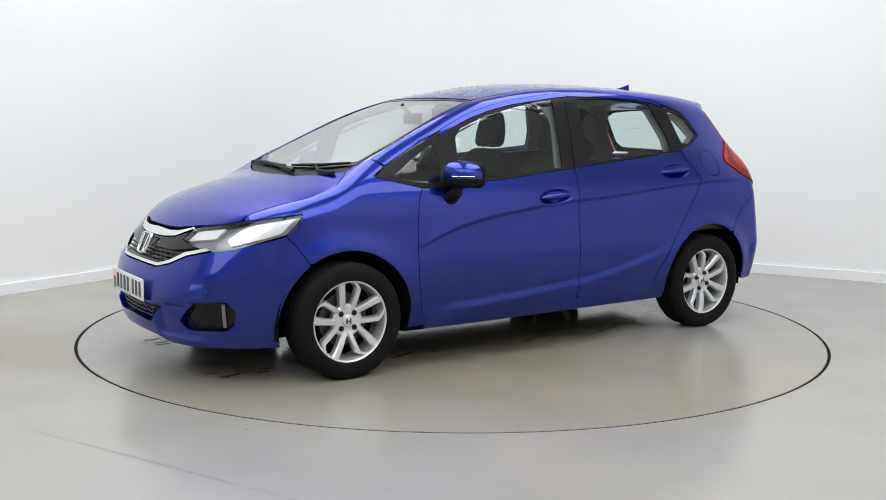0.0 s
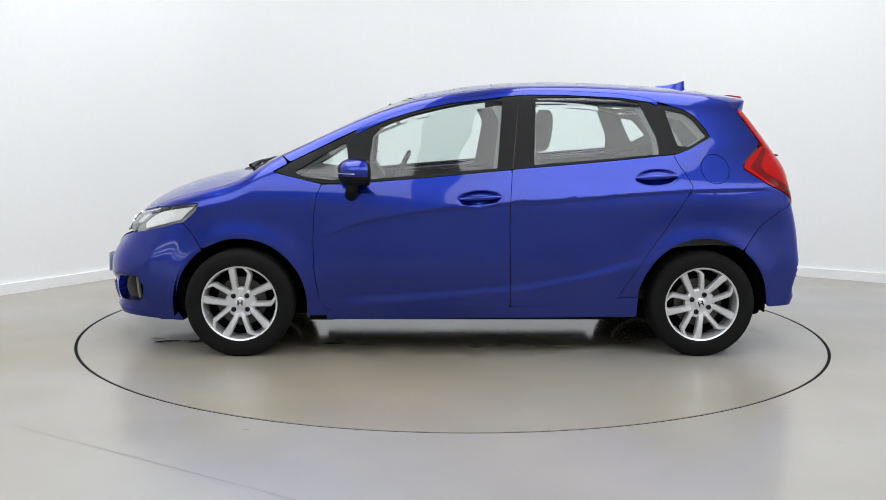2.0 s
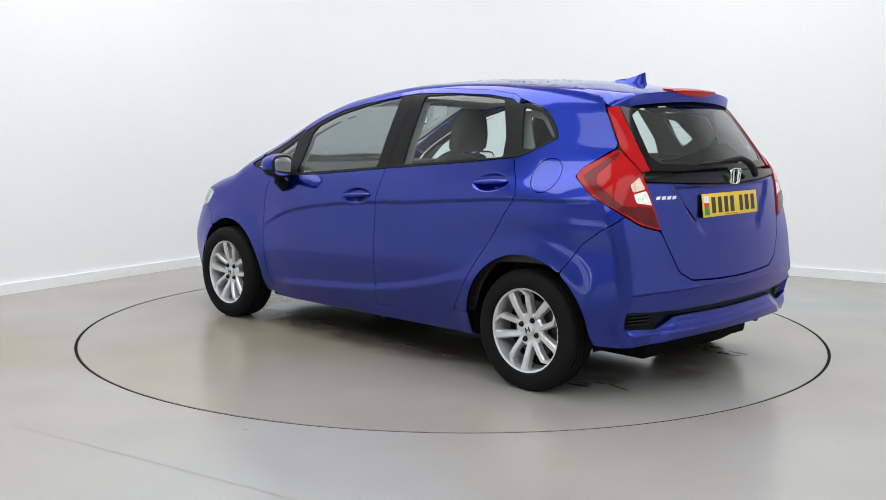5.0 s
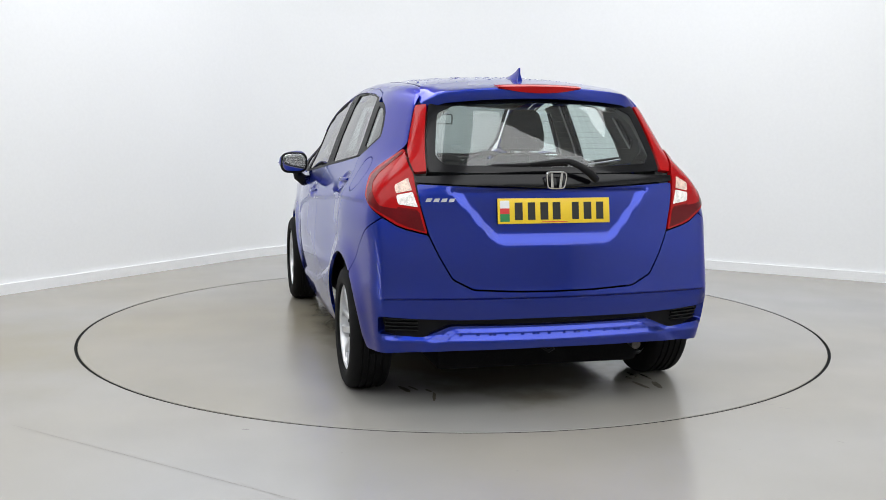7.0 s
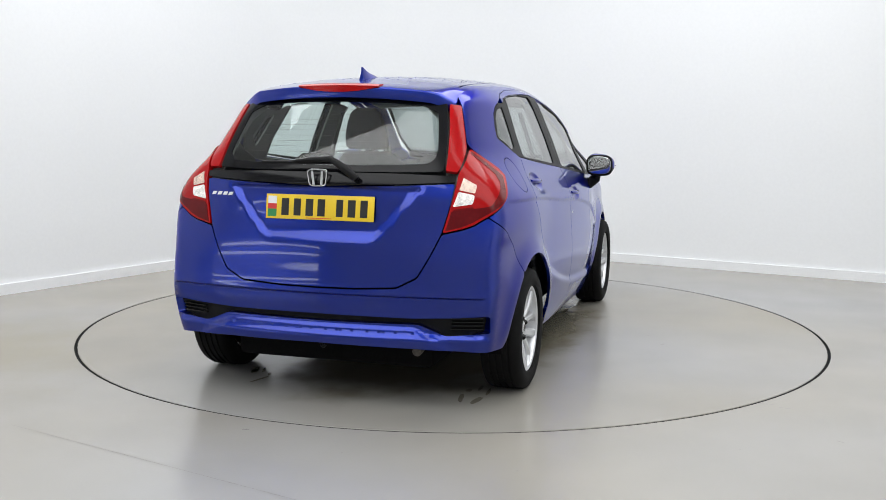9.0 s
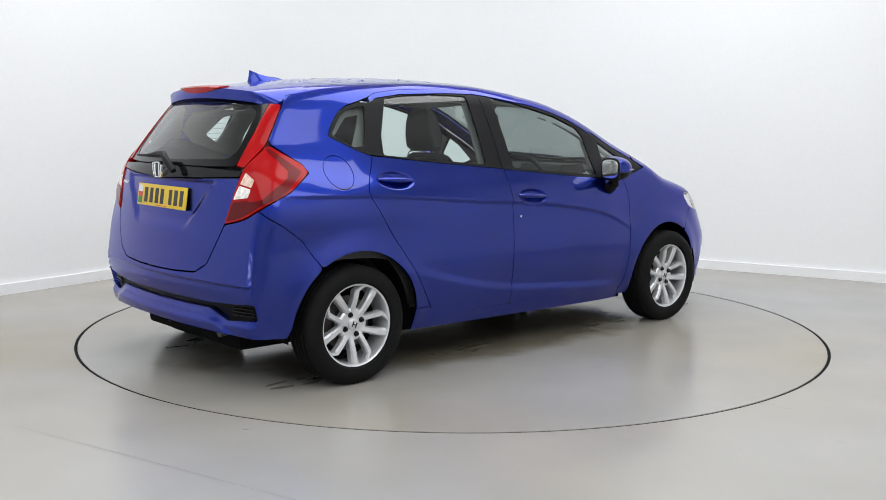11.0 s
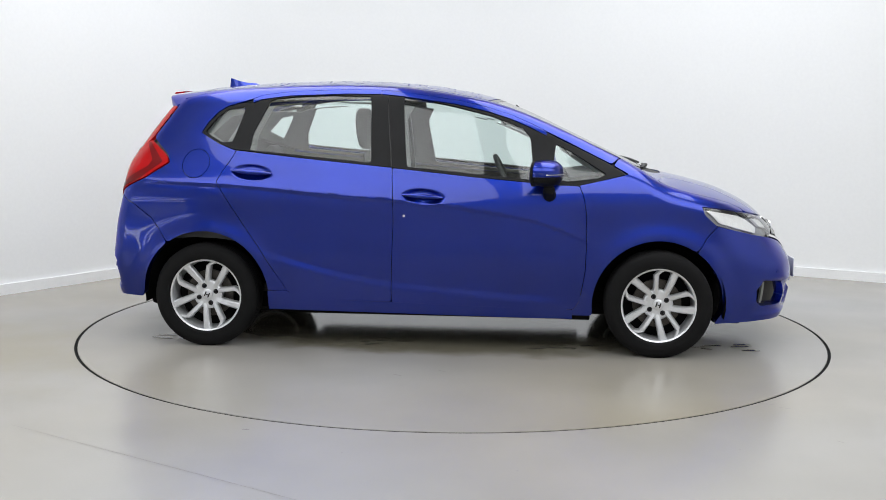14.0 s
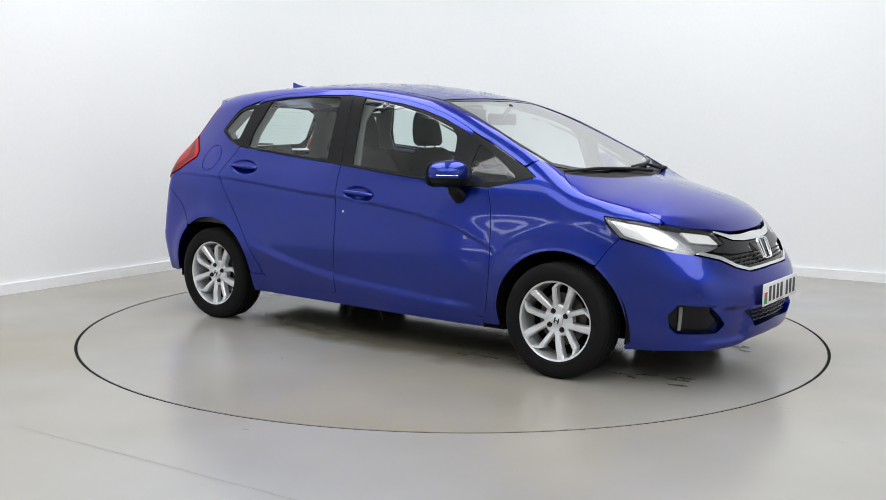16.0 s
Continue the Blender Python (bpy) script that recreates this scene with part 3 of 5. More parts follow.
CREASE = spot("s", *[(x, float(LINE_A(x)) + d) for x in np.arange(-1.60, 0.98, 0.02) for d in (-0.034, -0.025, -0.018, -0.012, -0.006, 0.0, 0.012)], *[(x, float(LINE_B(x)) - d) for x in np.arange(-1.06, 0.86, 0.02) for d in (-0.006, 0.003, 0.014, 0.027, 0.040, 0.055)])
CREASE = np.concatenate([CREASE, spot("s", *[(hx + 0.009 * i, hz + 0.006 * j - 0.06 * 0.009 * i) for hx, hz in ((-0.030, 0.866), (-0.998, 0.986)) for i in range(-15, 16) for j in range(-8, 9) if (i / 15) ** 2 + (j / 8.5) ** 2 < 1.1])])
front_doors = both("front_door", cat(on("s", *FRONT_EDGE), on("s", (0.445, 0.257), (-0.175, 0.273)), on("s", *GAP_AB), on("s", *BELT[::-1])), shell, PAINT, h=0.018, extra=CREASE)
rear_doors = both("rear_door", cat(on("s", *GAP_AB[::-1]), on("s", *REAR_EDGE), on("s", *BELT_REAR)), shell, PAINT, h=0.018, extra=CREASE)

# fender, sill, body side
FLAP = spot("s", *[(-1.325 + 0.079 * math.cos(k * math.pi / 14), 1.033 + 0.079 * math.sin(k * math.pi / 14)) for k in range(28)])
GAP_FRONT = on("f", (52.9, 0.726), (56.3, 0.665), (59.6, 0.590))
GAP_REAR = cat(on("r", (41.0, 0.867), (46.5, 0.800)), on("s", (-1.640, 0.775), (-1.575, 0.728), (-1.482, 0.598)))
BONNET_SIDE = [(1.725, 0.612), (1.600, 0.640), (1.450, 0.690), (1.360, 0.697), (1.270, 0.688), (1.205, 0.645), (1.175, 0.612)]
both("front_fender", cat(on("s", (0.826, 0.940), (0.955, 0.968), (1.090, 1.000), (1.010, 1.046)), on("t", (1.050, 0.632), (1.113, 0.606)), on("t", *BONNET_SIDE[::-1]),
     on("f", (40.5, 0.796), (49.0, 0.815), (57.4, 0.830), (56.8, 0.787), (53.5, 0.731)), GAP_FRONT, arc(1.262, 0.285, 0.357, 58, 188), on("s", (0.903, 0.215), (0.80, 0.215), (0.80, 0.250)), on("s", *FRONT_EDGE[7::-1])), shell, PAINT, h=0.024)
both("sill", on("s", (0.80, 0.252), (0.445, 0.260), (-0.175, 0.276), (-0.735, 0.285), (-0.80, 0.33), (-0.905, 0.33), (-0.908, 0.215), (-0.176, 0.208), (0.80, 0.195)), shell, PAINT, h=0.03, gap=0.0012, soft=0.002)
both("sill_end", on("s", (-0.62, 0.225), (-0.62, 0.36), (-0.86, 0.425), (-0.897, 0.40), (-0.902, 0.225)), shell, PAINT, off=-0.006, thick=0.01, soft=0.004)
both("sill_end", on("s", (0.70, 0.207), (0.70, 0.30), (0.86, 0.34), (0.897, 0.30), (0.898, 0.222)), shell, PAINT, off=-0.006, thick=0.01, soft=0.004)
both("body_side", cat(on("t", (1.050, 0.630), (0.90, 0.604), (0.60, 0.556), (0.31, 0.500), (-0.2, 0.497), (-0.8, 0.495), (-1.345, 0.490)), on("r", (42.4, 1.405), (42.6, 1.352), (40.4, 1.187), (41.2, 1.165), (50.1, 1.074), (52.2, 1.035), (48.1, 0.950), (41.4, 0.871)),
     GAP_REAR, arc(-1.262, 0.295, 0.362, 124, -6), on("s", (-0.90, 0.335), (-0.805, 0.335)), on("s", *REAR_EDGE[2:]), on("s", *QUARTER), on("s", *ROOFLINE), on("s", (0.800, 1.150), (1.000, 1.052))), shell, PAINT, h=0.024, extra=CREASE, holes=[FLAP])
both("fuel_flap", FLAP, shell, PAINT, thick=0.014, soft=0)

# black surround of the side windows, door frames above it, and the panes
LOWER = [(x, z - 0.024) for x, z in ROOFLINE]
TRI_HOLE = [(0.970, 1.000), (0.800, 1.105), (0.695, 1.160), (0.682, 1.060), (0.705, 0.972), (0.760, 0.962), (0.915, 0.978)]
FRONT_HOLE = [(0.575, 0.966), (0.550, 1.195), (0.505, 1.245), (0.330, 1.312), (0.131, 1.362), (-0.020, 1.393), (-0.165, 1.414), (-0.128, 1.030)]
REAR_HOLE = [(-0.332, 1.050), (-0.352, 1.416), (-0.600, 1.421), (-0.800, 1.410), (-0.925, 1.393), (-1.010, 1.205), (-1.022, 1.112)]
QUARTER_HOLE = [(-1.070, 1.352), (-1.172, 1.334), (-1.228, 1.296), (-1.296, 1.212), (-1.190, 1.153), (-1.128, 1.160)]
both("window_surround", cat(on("s", (1.075, 0.999), (0.955, 0.966), (0.826, 0.940), *BELT), on("s", *BELT_REAR[::-1]), on("s", *QUARTER), on("s", *LOWER[:-1], (0.640, 1.225)), on("s", (0.800, 1.148), (1.000, 1.050))), shell, BLACK,
     holes=[on("s", *q) for q in (TRI_HOLE, FRONT_HOLE, REAR_HOLE, QUARTER_HOLE)], off=-0.002, h=0.03, label="black window surround")
both("door_frame", cat(on("s", *ROOFLINE[4:]), on("s", *LOWER[:3:-1])), (front_doors[0], front_doors[1]), PAINT, off=0.001, thick=0.02, soft=0.002, gap=0.001)
both("door_frame", cat(on("s", *ROOFLINE[:5]), on("s", *LOWER[4::-1])), (rear_doors[0], rear_doors[1]), PAINT, off=0.001, thick=0.02, soft=0.002, gap=0.001)
for hole, owner in ((TRI_HOLE, shell), (FRONT_HOLE, front_doors), (REAR_HOLE, rear_doors), (QUARTER_HOLE, shell)):
    both("side_window", on("s", *hole), owner, GLASS, off=-0.006, thick=0, gap=-0.006, h=0.05, label="clear tinted side window")
both("pillar_gap", on("s", (-0.262, 1.445), (-0.258, 1.445), (-0.211, 1.03), (-0.217, 1.03)), shell, GLOSSBLACK, off=-0.001, thick=0.003, gap=0, soft=0)

# bonnet, cowl, windscreen, roof
panel("bonnet", mirror(cat(on("f", (0, 0.735), (13, 0.738), (22.7, 0.756), (34.5, 0.780), (39.5, 0.795)), on("t", *BONNET_SIDE), on("t", (1.235, 0.48), (1.315, 0.25), (1.345, 0)))), shell, PAINT, lay_as="t", h=0.028)
WS_LOW = [(1.113, 0.600), (1.185, 0.450), (1.240, 0.250), (1.258, 0.0)]
cowl = panel("cowl", mirror(cat(on("t", (1.343, 0), (1.313, 0.25), (1.232, 0.48), (1.172, 0.610)), on("t", *WS_LOW))), shell, BLACK, lay_as="t", off=-0.006, h=0.03, label="black plastic scuttle panel")
WS = cat(on("t", (1.258, 0), (1.240, 0.250), (1.185, 0.450), (1.113, 0.600), (0.90, 0.598), (0.60, 0.550), (0.315, 0.495), (0.352, 0.25), (0.366, 0)))
WS_IN = cat(on("t", (1.220, 0), (1.203, 0.250), (1.150, 0.440), (1.080, 0.572), (0.90, 0.574), (0.60, 0.526), (0.350, 0.474), (0.388, 0.25), (0.402, 0)))
panel("windscreen_border", mirror(WS), shell, GLOSSBLACK, lay_as="t", holes=[mirror(WS_IN)], off=-0.003, thick=0.004, label="black windscreen border")
panel("windscreen", mirror(WS_IN), shell, SCREEN, lay_as="t", off=-0.005, thick=0, gap=-0.004, h=0.05, label="clear windscreen")
panel("roof", mirror(on("t", (0.366, 0), (0.352, 0.25), (0.315, 0.492), (-0.2, 0.492), (-0.8, 0.490), (-1.335, 0.485), (-1.335, 0))), shell, ROOFPAINT, lay_as="t", h=0.035)

# front end
BUMP_TOP = on("f", (0, 0.556), (14.0, 0.552), (20.0, 0.576), (25.8, 0.620), (33.0, 0.650), (39.9, 0.670), (47.4, 0.701), (52.4, 0.722))
LOWGRILLE = on("f", (0, 0.385), (12.3, 0.374), (17.8, 0.366), (13.3, 0.280), (0, 0.296))
FOG = on("f", (25.2, 0.312), (28.5, 0.377), (30.4, 0.404), (38.6, 0.419), (40.8, 0.368), (40.1, 0.305), (38.1, 0.276), (27.8, 0.272))
flip_y = np.array([1, -1, 1])
panel("front_bumper", mirror(cat(BUMP_TOP, GAP_FRONT, arc(1.262, 0.285, 0.357, 55, -10), on("f", (50.5, 0.172), (37.4, 0.186), (20.0, 0.190), (14.0, 0.214), (0, 0.222)))), shell, PAINT, lay_as="f", holes=[mirror(LOWGRILLE), FOG, FOG * flip_y], h=0.026, thick=0.05)
panel("lower_grille", mirror(LOWGRILLE), shell, BLACK, lay_as="f", off=-0.045, thick=0, gap=-0.01)
both("fog_panel", FOG, shell, GLOSSBLACK, lay_as="f", off=-0.035, thick=0, gap=-0.01)
GRILLE = on("f", (0, 0.690), (9, 0.692), (15.5, 0.702), (23.0, 0.744), (20.4, 0.690), (33.0, 0.658), (31.7, 0.664), (24.5, 0.637), (19.3, 0.594), (14.0, 0.570), (0, 0.572))
panel("grille", mirror(GRILLE), shell, GLOSSBLACK, lay_as="f", off=-0.012, thick=0.02, h=0.02)
panel("grille_wing", mirror(on("f", (0, 0.727), (10, 0.722), (16, 0.727), (22.8, 0.752), (23.4, 0.743), (15.5, 0.699), (9, 0.689), (0, 0.687))), shell, CHROME, lay_as="f", off=0.004, thick=0.02, h=0.015, label="chrome grille wing")
panel("grille_lower_trim", mirror(on("f", (0, 0.573), (14.0, 0.571), (19.3, 0.595), (24.5, 0.638), (31.7, 0.666), (33.2, 0.656), (25.6, 0.624), (20.0, 0.581), (14.6, 0.557), (0, 0.560))), shell, CHROME, lay_as="f", off=0.003, thick=0.02, h=0.015, soft=0.003, gap=0.0005, label="chrome grille trim")
HEAD = on("f", (57.4, 0.828), (49.0, 0.812), (40.0, 0.792), (34.6, 0.776), (23.4, 0.750), (20.4, 0.691), (33.2, 0.658), (39.9, 0.676), (47.4, 0.707), (53.5, 0.731), (56.7, 0.787))
lamps = both("headlamp", HEAD, shell, BEZEL, lay_as="f", off=-0.035, thick=0.02, label="clear headlamp with silver reflectors")
both("lens", HEAD, lamps, CLEAR, lay_as="f", off=-0.001, thick=0, h=0.03)
both("reflector", on("f", (43.3, 0.790), (56.0, 0.819), (52.0, 0.738), (46.3, 0.714), (38.4, 0.684), (36.4, 0.717), (39.9, 0.765)), lamps, LAMPWHITE, lay_as="f", off=-0.022, thick=0.012, h=0.02)
both("reflector", on("f", (23.6, 0.745), (34.8, 0.771), (32.4, 0.717), (21.2, 0.695)), lamps, LAMPWHITE, lay_as="f", off=-0.022, thick=0.012, h=0.02)

# rear end
tailgate = panel("tailgate", mirror(cat(on("r", (0, 0.990), (20, 1.000), (34.8, 1.012), (33.0, 0.900), (31.1, 0.797), (28.4, 0.700), (25.4, 0.606), (20.6, 0.560), (10, 0.550), (0, 0.548)))), shell, PAINT, lay_as="r", h=0.017)
panel("tailgate_bar", mirror(on("r", (0, 1.054), (20, 1.053), (35.4, 1.044), (34.8, 1.015), (20, 1.003), (0, 0.993))), tailgate, GLOSSBLACK, lay_as="r", off=0.004, thick=0.02, label="gloss black strip")
RG = on("r", (0, 1.400), (21, 1.390), (38.0, 1.362), (32.5, 1.062), (20, 1.058), (0, 1.057))
RG_IN = on("r", (0, 1.368), (20, 1.362), (30, 1.350), (34.0, 1.318), (31.6, 1.135), (29.0, 1.098), (10, 1.088), (0, 1.087))
panel("rear_window_border", mirror(RG), tailgate, GLOSSBLACK, lay_as="r", holes=[mirror(RG_IN)], off=-0.002, thick=0.004, label="black rear window border")
panel("rear_window", mirror(RG_IN), tailgate, REARGLASS, lay_as="r", off=-0.004, thick=0, gap=-0.004, h=0.05, label="clear heated rear window")
both("upper_tail_lamp", on("r", (42.4, 1.352), (38.2, 1.358), (32.8, 1.063), (35.8, 1.058), (39.9, 1.160)), tailgate, RED, lay_as="r", off=0.003, thick=0.02, h=0.02, label="red reflector strip")
tails = both("tail_lamp", on("r", (52.0, 1.035), (50.1, 1.072), (40.6, 1.160), (35.6, 1.050), (31.2, 0.797), (35.8, 0.818), (38.0, 0.834), (41.0, 0.869), (48.1, 0.950)), shell, RED, lay_as="r", off=0.006, thick=0.03, h=0.02, label="red tail lamp with clear reversing lamp")
both("reversing_lamp", on("r", (38.9, 0.963), (35.2, 0.978), (33.6, 0.910), (38.2, 0.922)), tails, CLEARLENS, lay_as="r", off=0.008, thick=0.01, h=0.015, label="clear reversing lamp")
both("indicator_lamp", on("r", (39.6, 1.004), (36.7, 1.038), (35.3, 0.982), (38.95, 0.967)), tails, AMBER, lay_as="r", off=0.008, thick=0.01, h=0.015, label="pale amber indicator lens")
both("lower_lens", on("r", (47.2, 0.943), (40.5, 0.912), (33.4, 0.896), (31.9, 0.808), (35.6, 0.828), (37.6, 0.842), (40.4, 0.873)), tails, DEEPRED, lay_as="r", off=0.008, thick=0.01, h=0.015, label="deep red lower lens")
SLOT = on("r", (0, 0.424), (24, 0.422), (34, 0.430), (40.6, 0.441), (41.0, 0.366), (32, 0.350), (26, 0.398), (0, 0.395))
panel("rear_bumper", mirror(cat(on("r", (0, 0.544), (10, 0.546), (20.6, 0.556), (25.4, 0.602), (28.4, 0.697), (31.1, 0.793), (35.8, 0.815), (38.0, 0.831), (40.6, 0.862)), GAP_REAR, arc(-1.262, 0.295, 0.362, 128, 176, 12), on("s", (-1.640, 0.270)), on("r", (40, 0.275), (32, 0.285), (24, 0.290), (0, 0.295)))), shell, PAINT, lay_as="r", holes=[mirror(SLOT)], h=0.022, thick=0.05, extra=spot("r", *[(d, z) for d in np.arange(-44, 44.1, 1.0) for z in (0.352, 0.366, 0.374, 0.382, 0.390, 0.500, 0.512, 0.517, 0.522, 0.528, 0.540)]))
panel("bumper_slot", mirror(SLOT), shell, BLACK, lay_as="r", off=-0.03, thick=0, gap=-0.03)

# ---------------------------------------------------------------- wheels
TYRE_R = 0.294


def wheel_at(x, y, out):
    """out: +1 on the car's left, -1 on its right."""
    hub = new("wheel")
    hub.parent = car
    hub.matrix_basis = Matrix.Translation(Vector((x, y, TYRE_R - 0.003)) + OFFSET) @ Matrix.Rotation(0 if out > 0 else math.pi, 4, "Z") @ Matrix.Rotation(radians(WHEEL_TURN[(x > 0, out)]), 4, "Y")
    bm = bmesh.new()
    w = 0.093
    prof = [(0.205, -w + 0.012), (0.212, -w), (0.236, -w - 0.006), (0.264, -w - 0.003), (0.284, -w + 0.008), (0.2925, -w + 0.024)]
    for g in (-0.045, -0.015, 0.015, 0.045):
        prof += [(TYRE_R, g - 0.006), (TYRE_R - 0.007, g - 0.004), (TYRE_R - 0.007, g + 0.004), (TYRE_R, g + 0.006)]
    prof += [(r, -h) for r, h in prof[5::-1]]
    lathe(bm, prof, 96)
    part("tyre", bm, RUBBER, hub, "black rubber tyre")
    bm = bmesh.new()
    lathe(bm, [(0.2085, 0.070), (0.2085, 0.078), (0.2045, 0.081), (0.196, 0.077), (0.191, 0.060), (0.187, -0.07), (0.199, -0.08), (0.205, -0.075), (0.195, -0.05), (0.197, 0.055)], 72)
    rim = part("rim", bm, ALLOY, hub, "silver alloy rim")
    straight = [(0.050, 23.0, 0.0180, 0.046), (0.090, 17.5, 0.0185, 0.058), (0.130, 14.2, 0.0200, 0.067), (0.172, 12.2, 0.0220, 0.071), (0.199, 10.8, 0.0245, 0.074)]
    kinked = [(0.050, -28.0, 0.0165, 0.046), (0.090, -24.0, 0.0160, 0.058), (0.130, -21.5, 0.0155, 0.067), (0.168, -20.0, 0.0165, 0.070), (0.185, -14.0, 0.0170, 0.072), (0.201, -6.5, 0.0175, 0.074)]
    for k in range(5):
        for line in (straight, kinked):
            bm = bmesh.new()
            rows = []
            for r, deg, ww, f in line:
                a = radians(72 * k + 90 + out * deg)
                rad, tan = Vector((-math.cos(a), 0, math.sin(a))), Vector((math.sin(a), 0, math.cos(a)))
                rows.append([bm.verts.new(rad * r + tan * ww * 0.88 * q + Vector((0, f + dh, 0))) for q, dh in ((-1.12, -0.038), (-1.0, -0.009), (-0.62, 0.0), (0.62, 0.0), (1.0, -0.009), (1.12, -0.038))])
            for a, b in zip(rows, rows[1:]):
                for i in range(5):
                    bm.faces.new((a[i], a[i + 1], b[i + 1], b[i]))
            bm.faces.new(rows[0]), bm.faces.new(rows[-1])
            part("spoke", bm, ALLOY, rim, smooth=False)
    bm = bmesh.new()
    lathe(bm, [(0.0005, 0.046), (0.045, 0.047), (0.074, 0.048), (0.083, 0.040), (0.086, 0.01), (0.0005, 0.01)], 40)
    part("hub", bm, ALLOY, rim)
    bm = bmesh.new()
    lathe(bm, [(0.0005, 0.059), (0.022, 0.058), (0.030, 0.054), (0.032, 0.04), (0.0005, 0.04)], 32)
    part("centre_cap", bm, ALLOY, rim)
    for x0, x1, z0, z1 in ((-0.014, -0.007, -0.014, 0.014), (0.007, 0.014, -0.014, 0.014), (-0.007, 0.007, -0.003, 0.003)):
        bm = bmesh.new()
        box(bm, x0, x1, 0.0575, 0.0600, z0, z1)
        part("cap_mark", bm, INK, rim, smooth=False)
    for k in range(4):
        a = radians(90 * k + 45)
        bm = bmesh.new()
        lathe(bm, [(0.0005, 0.061), (0.008, 0.061), (0.0110, 0.056), (0.0145, 0.050), (0.0145, 0.03), (0.0005, 0.03)], 16)
        ob = part("wheel_nut", bm, GLOSSBLACK, rim)
        ob.location = (0.052 * math.cos(a), 0.0, 0.052 * math.sin(a))
    bm = bmesh.new()
    lathe(bm, [(0.0005, 0.004), (0.060, 0.004), (0.062, -0.008), (0.134, -0.008), (0.134, -0.028), (0.0005, -0.028)], 48)
    part("brake_disc", bm, DISC, hub, "rusty steel brake disc")
    bm = bmesh.new()
    lathe(bm, [(0.0005, -0.035), (0.186, -0.035), (0.186, -0.045), (0.0005, -0.045)], 48)
    part("dust_shield", bm, LINER, hub)
    return hub


for wx in (1.265, -1.265):
    for side in (1, -1):
        wheel_at(wx, side * 0.752, side)

# dark arch liners and underbody
for wx in (1.262, -1.262):
    for side in (1, -1):
        bm = bmesh.new()
        pts = [(wx + 0.372 * math.cos(radians(a)), 0.29 + 0.372 * math.sin(radians(a))) for a in range(-12, 193, 8)]
        rows = [[bm.verts.new((x, side * y, z)) for y in (0.785, 0.50)] for x, z in pts]
        for a, b in zip(rows, rows[1:]):
            bm.faces.new((a[0], a[1], b[1], b[0]))
        bm.faces.new([r[1] for r in rows])
        part("arch_liner", bm, LINER, shell, "black wheel arch liner")
bm = bmesh.new()
box(bm, -0.88, 0.88, -0.58, 0.58, 0.150, 0.30, 0.03)
part("floor_pan", bm, LINER, shell)
bm = bmesh.new()
box(bm, -1.72, 1.80, -0.49, 0.49, 0.165, 0.42, 0.03)
part("underbody", bm, LINER, shell)
bm = bmesh.new()
tube(bm, [(-1.45, -0.44, 0.30), (-1.70, -0.44, 0.275), (-1.80, -0.44, 0.262)], 0.022, 14)
part("exhaust_pipe", bm, DISC, shell, "dull steel exhaust pipe")
bm = bmesh.new()
tube(bm, [(-1.80, 0.02, 0.31), (-1.81, 0.02, 0.27), (-1.83, 0.0, 0.258), (-1.84, -0.02, 0.275)], 0.007, 8)
part("tow_hook", bm, BLACK, shell)
bm = bmesh.new()
box(bm, 1.585, 1.74, -0.67, 0.67, 0.170, 0.40, 0.015)
part("splash_guard", bm, LINER, shell)
for side in (1, -1):
    bm = bmesh.new()
    box(bm, 0.76, 0.90, side * 0.60 - 0.12, side * 0.60 + 0.12, 0.180, 0.215, 0.006)
    part("air_deflector", bm, LINER, shell, "black plastic air deflector")

# ---------------------------------------------------------------- roof end, aerial, wipers
bm = bmesh.new()
rows = []
for k in range(-16, 17):
    y = 0.524 * k / 16
    a = abs(y)
    e = step((a - 0.43) / 0.12)
    tip = Vector((-1.648 + 0.36 * a * a + 0.04 * e, y, 1.436 - 0.13 * a * a - 0.045 * e))
    f = spot("t", (-1.338, y if abs(y) > 1e-6 else 1e-6))[0]
    mid = spot("t", (-1.46, y if abs(y) > 1e-6 else 1e-6))[0]
    root = Vector((-1.555 + 0.42 * a * a, y, 1.372 - 0.02 * a))
    lip = tip + Vector((0.006, 0, -0.050 - 0.006 * e))
    rows.append([bm.verts.new(q) for q in (Vector(f) + Vector((0, 0, 0.001)), Vector(mid) + Vector((0, 0, 0.003)), tip + Vector((0.03, 0, 0.008)), tip + Vector((0.004, 0, 0.002)), tip + Vector((0, 0, -0.006)), lip, root, Vector(f) + Vector((0, 0, -0.04)))])
for a, b in zip(rows, rows[1:]):
    for i in range(8):
        bm.faces.new((a[i], a[(i + 1) % 8], b[(i + 1) % 8], b[i]))
bm.faces.new(rows[0]), bm.faces.new(rows[-1])
spoiler = part("spoiler", bm, PAINT, tailgate, "blue roof spoiler")
bm = bmesh.new()
rows = []
for k in range(-12, 13):
    y = 0.198 * k / 12
    g = max(0.0, 1 - (abs(k) / 12) ** 2.2)
    x = -1.652 + 0.36 * y * y
    z = 1.438 - 0.13 * y * y
    rows.append([bm.verts.new(q) for q in ((x + 0.06, y, z + 0.0152), (x + 0.004, y, z + 0.009), (x - 0.006, y, z + 0.002), (x - 0.004, y, z + 0.002 - 0.030 * g), (x + 0.05, y, z - 0.02))])
for a, b in zip(rows, rows[1:]):
    for i in range(5):
        bm.faces.new((a[i], a[(i + 1) % 5], b[(i + 1) % 5], b[i]))
bm.faces.new(rows[0]), bm.faces.new(rows[-1])
part("brake_lamp", bm, RED, spoiler, "red high-level brake lamp")
bm = bmesh.new()
box(bm, -1.575, -1.545, -0.14, 0.14, 1.368, 1.378, 0.004)
part("brake_lamp_lower_edge", bm, REDDARK, spoiler)

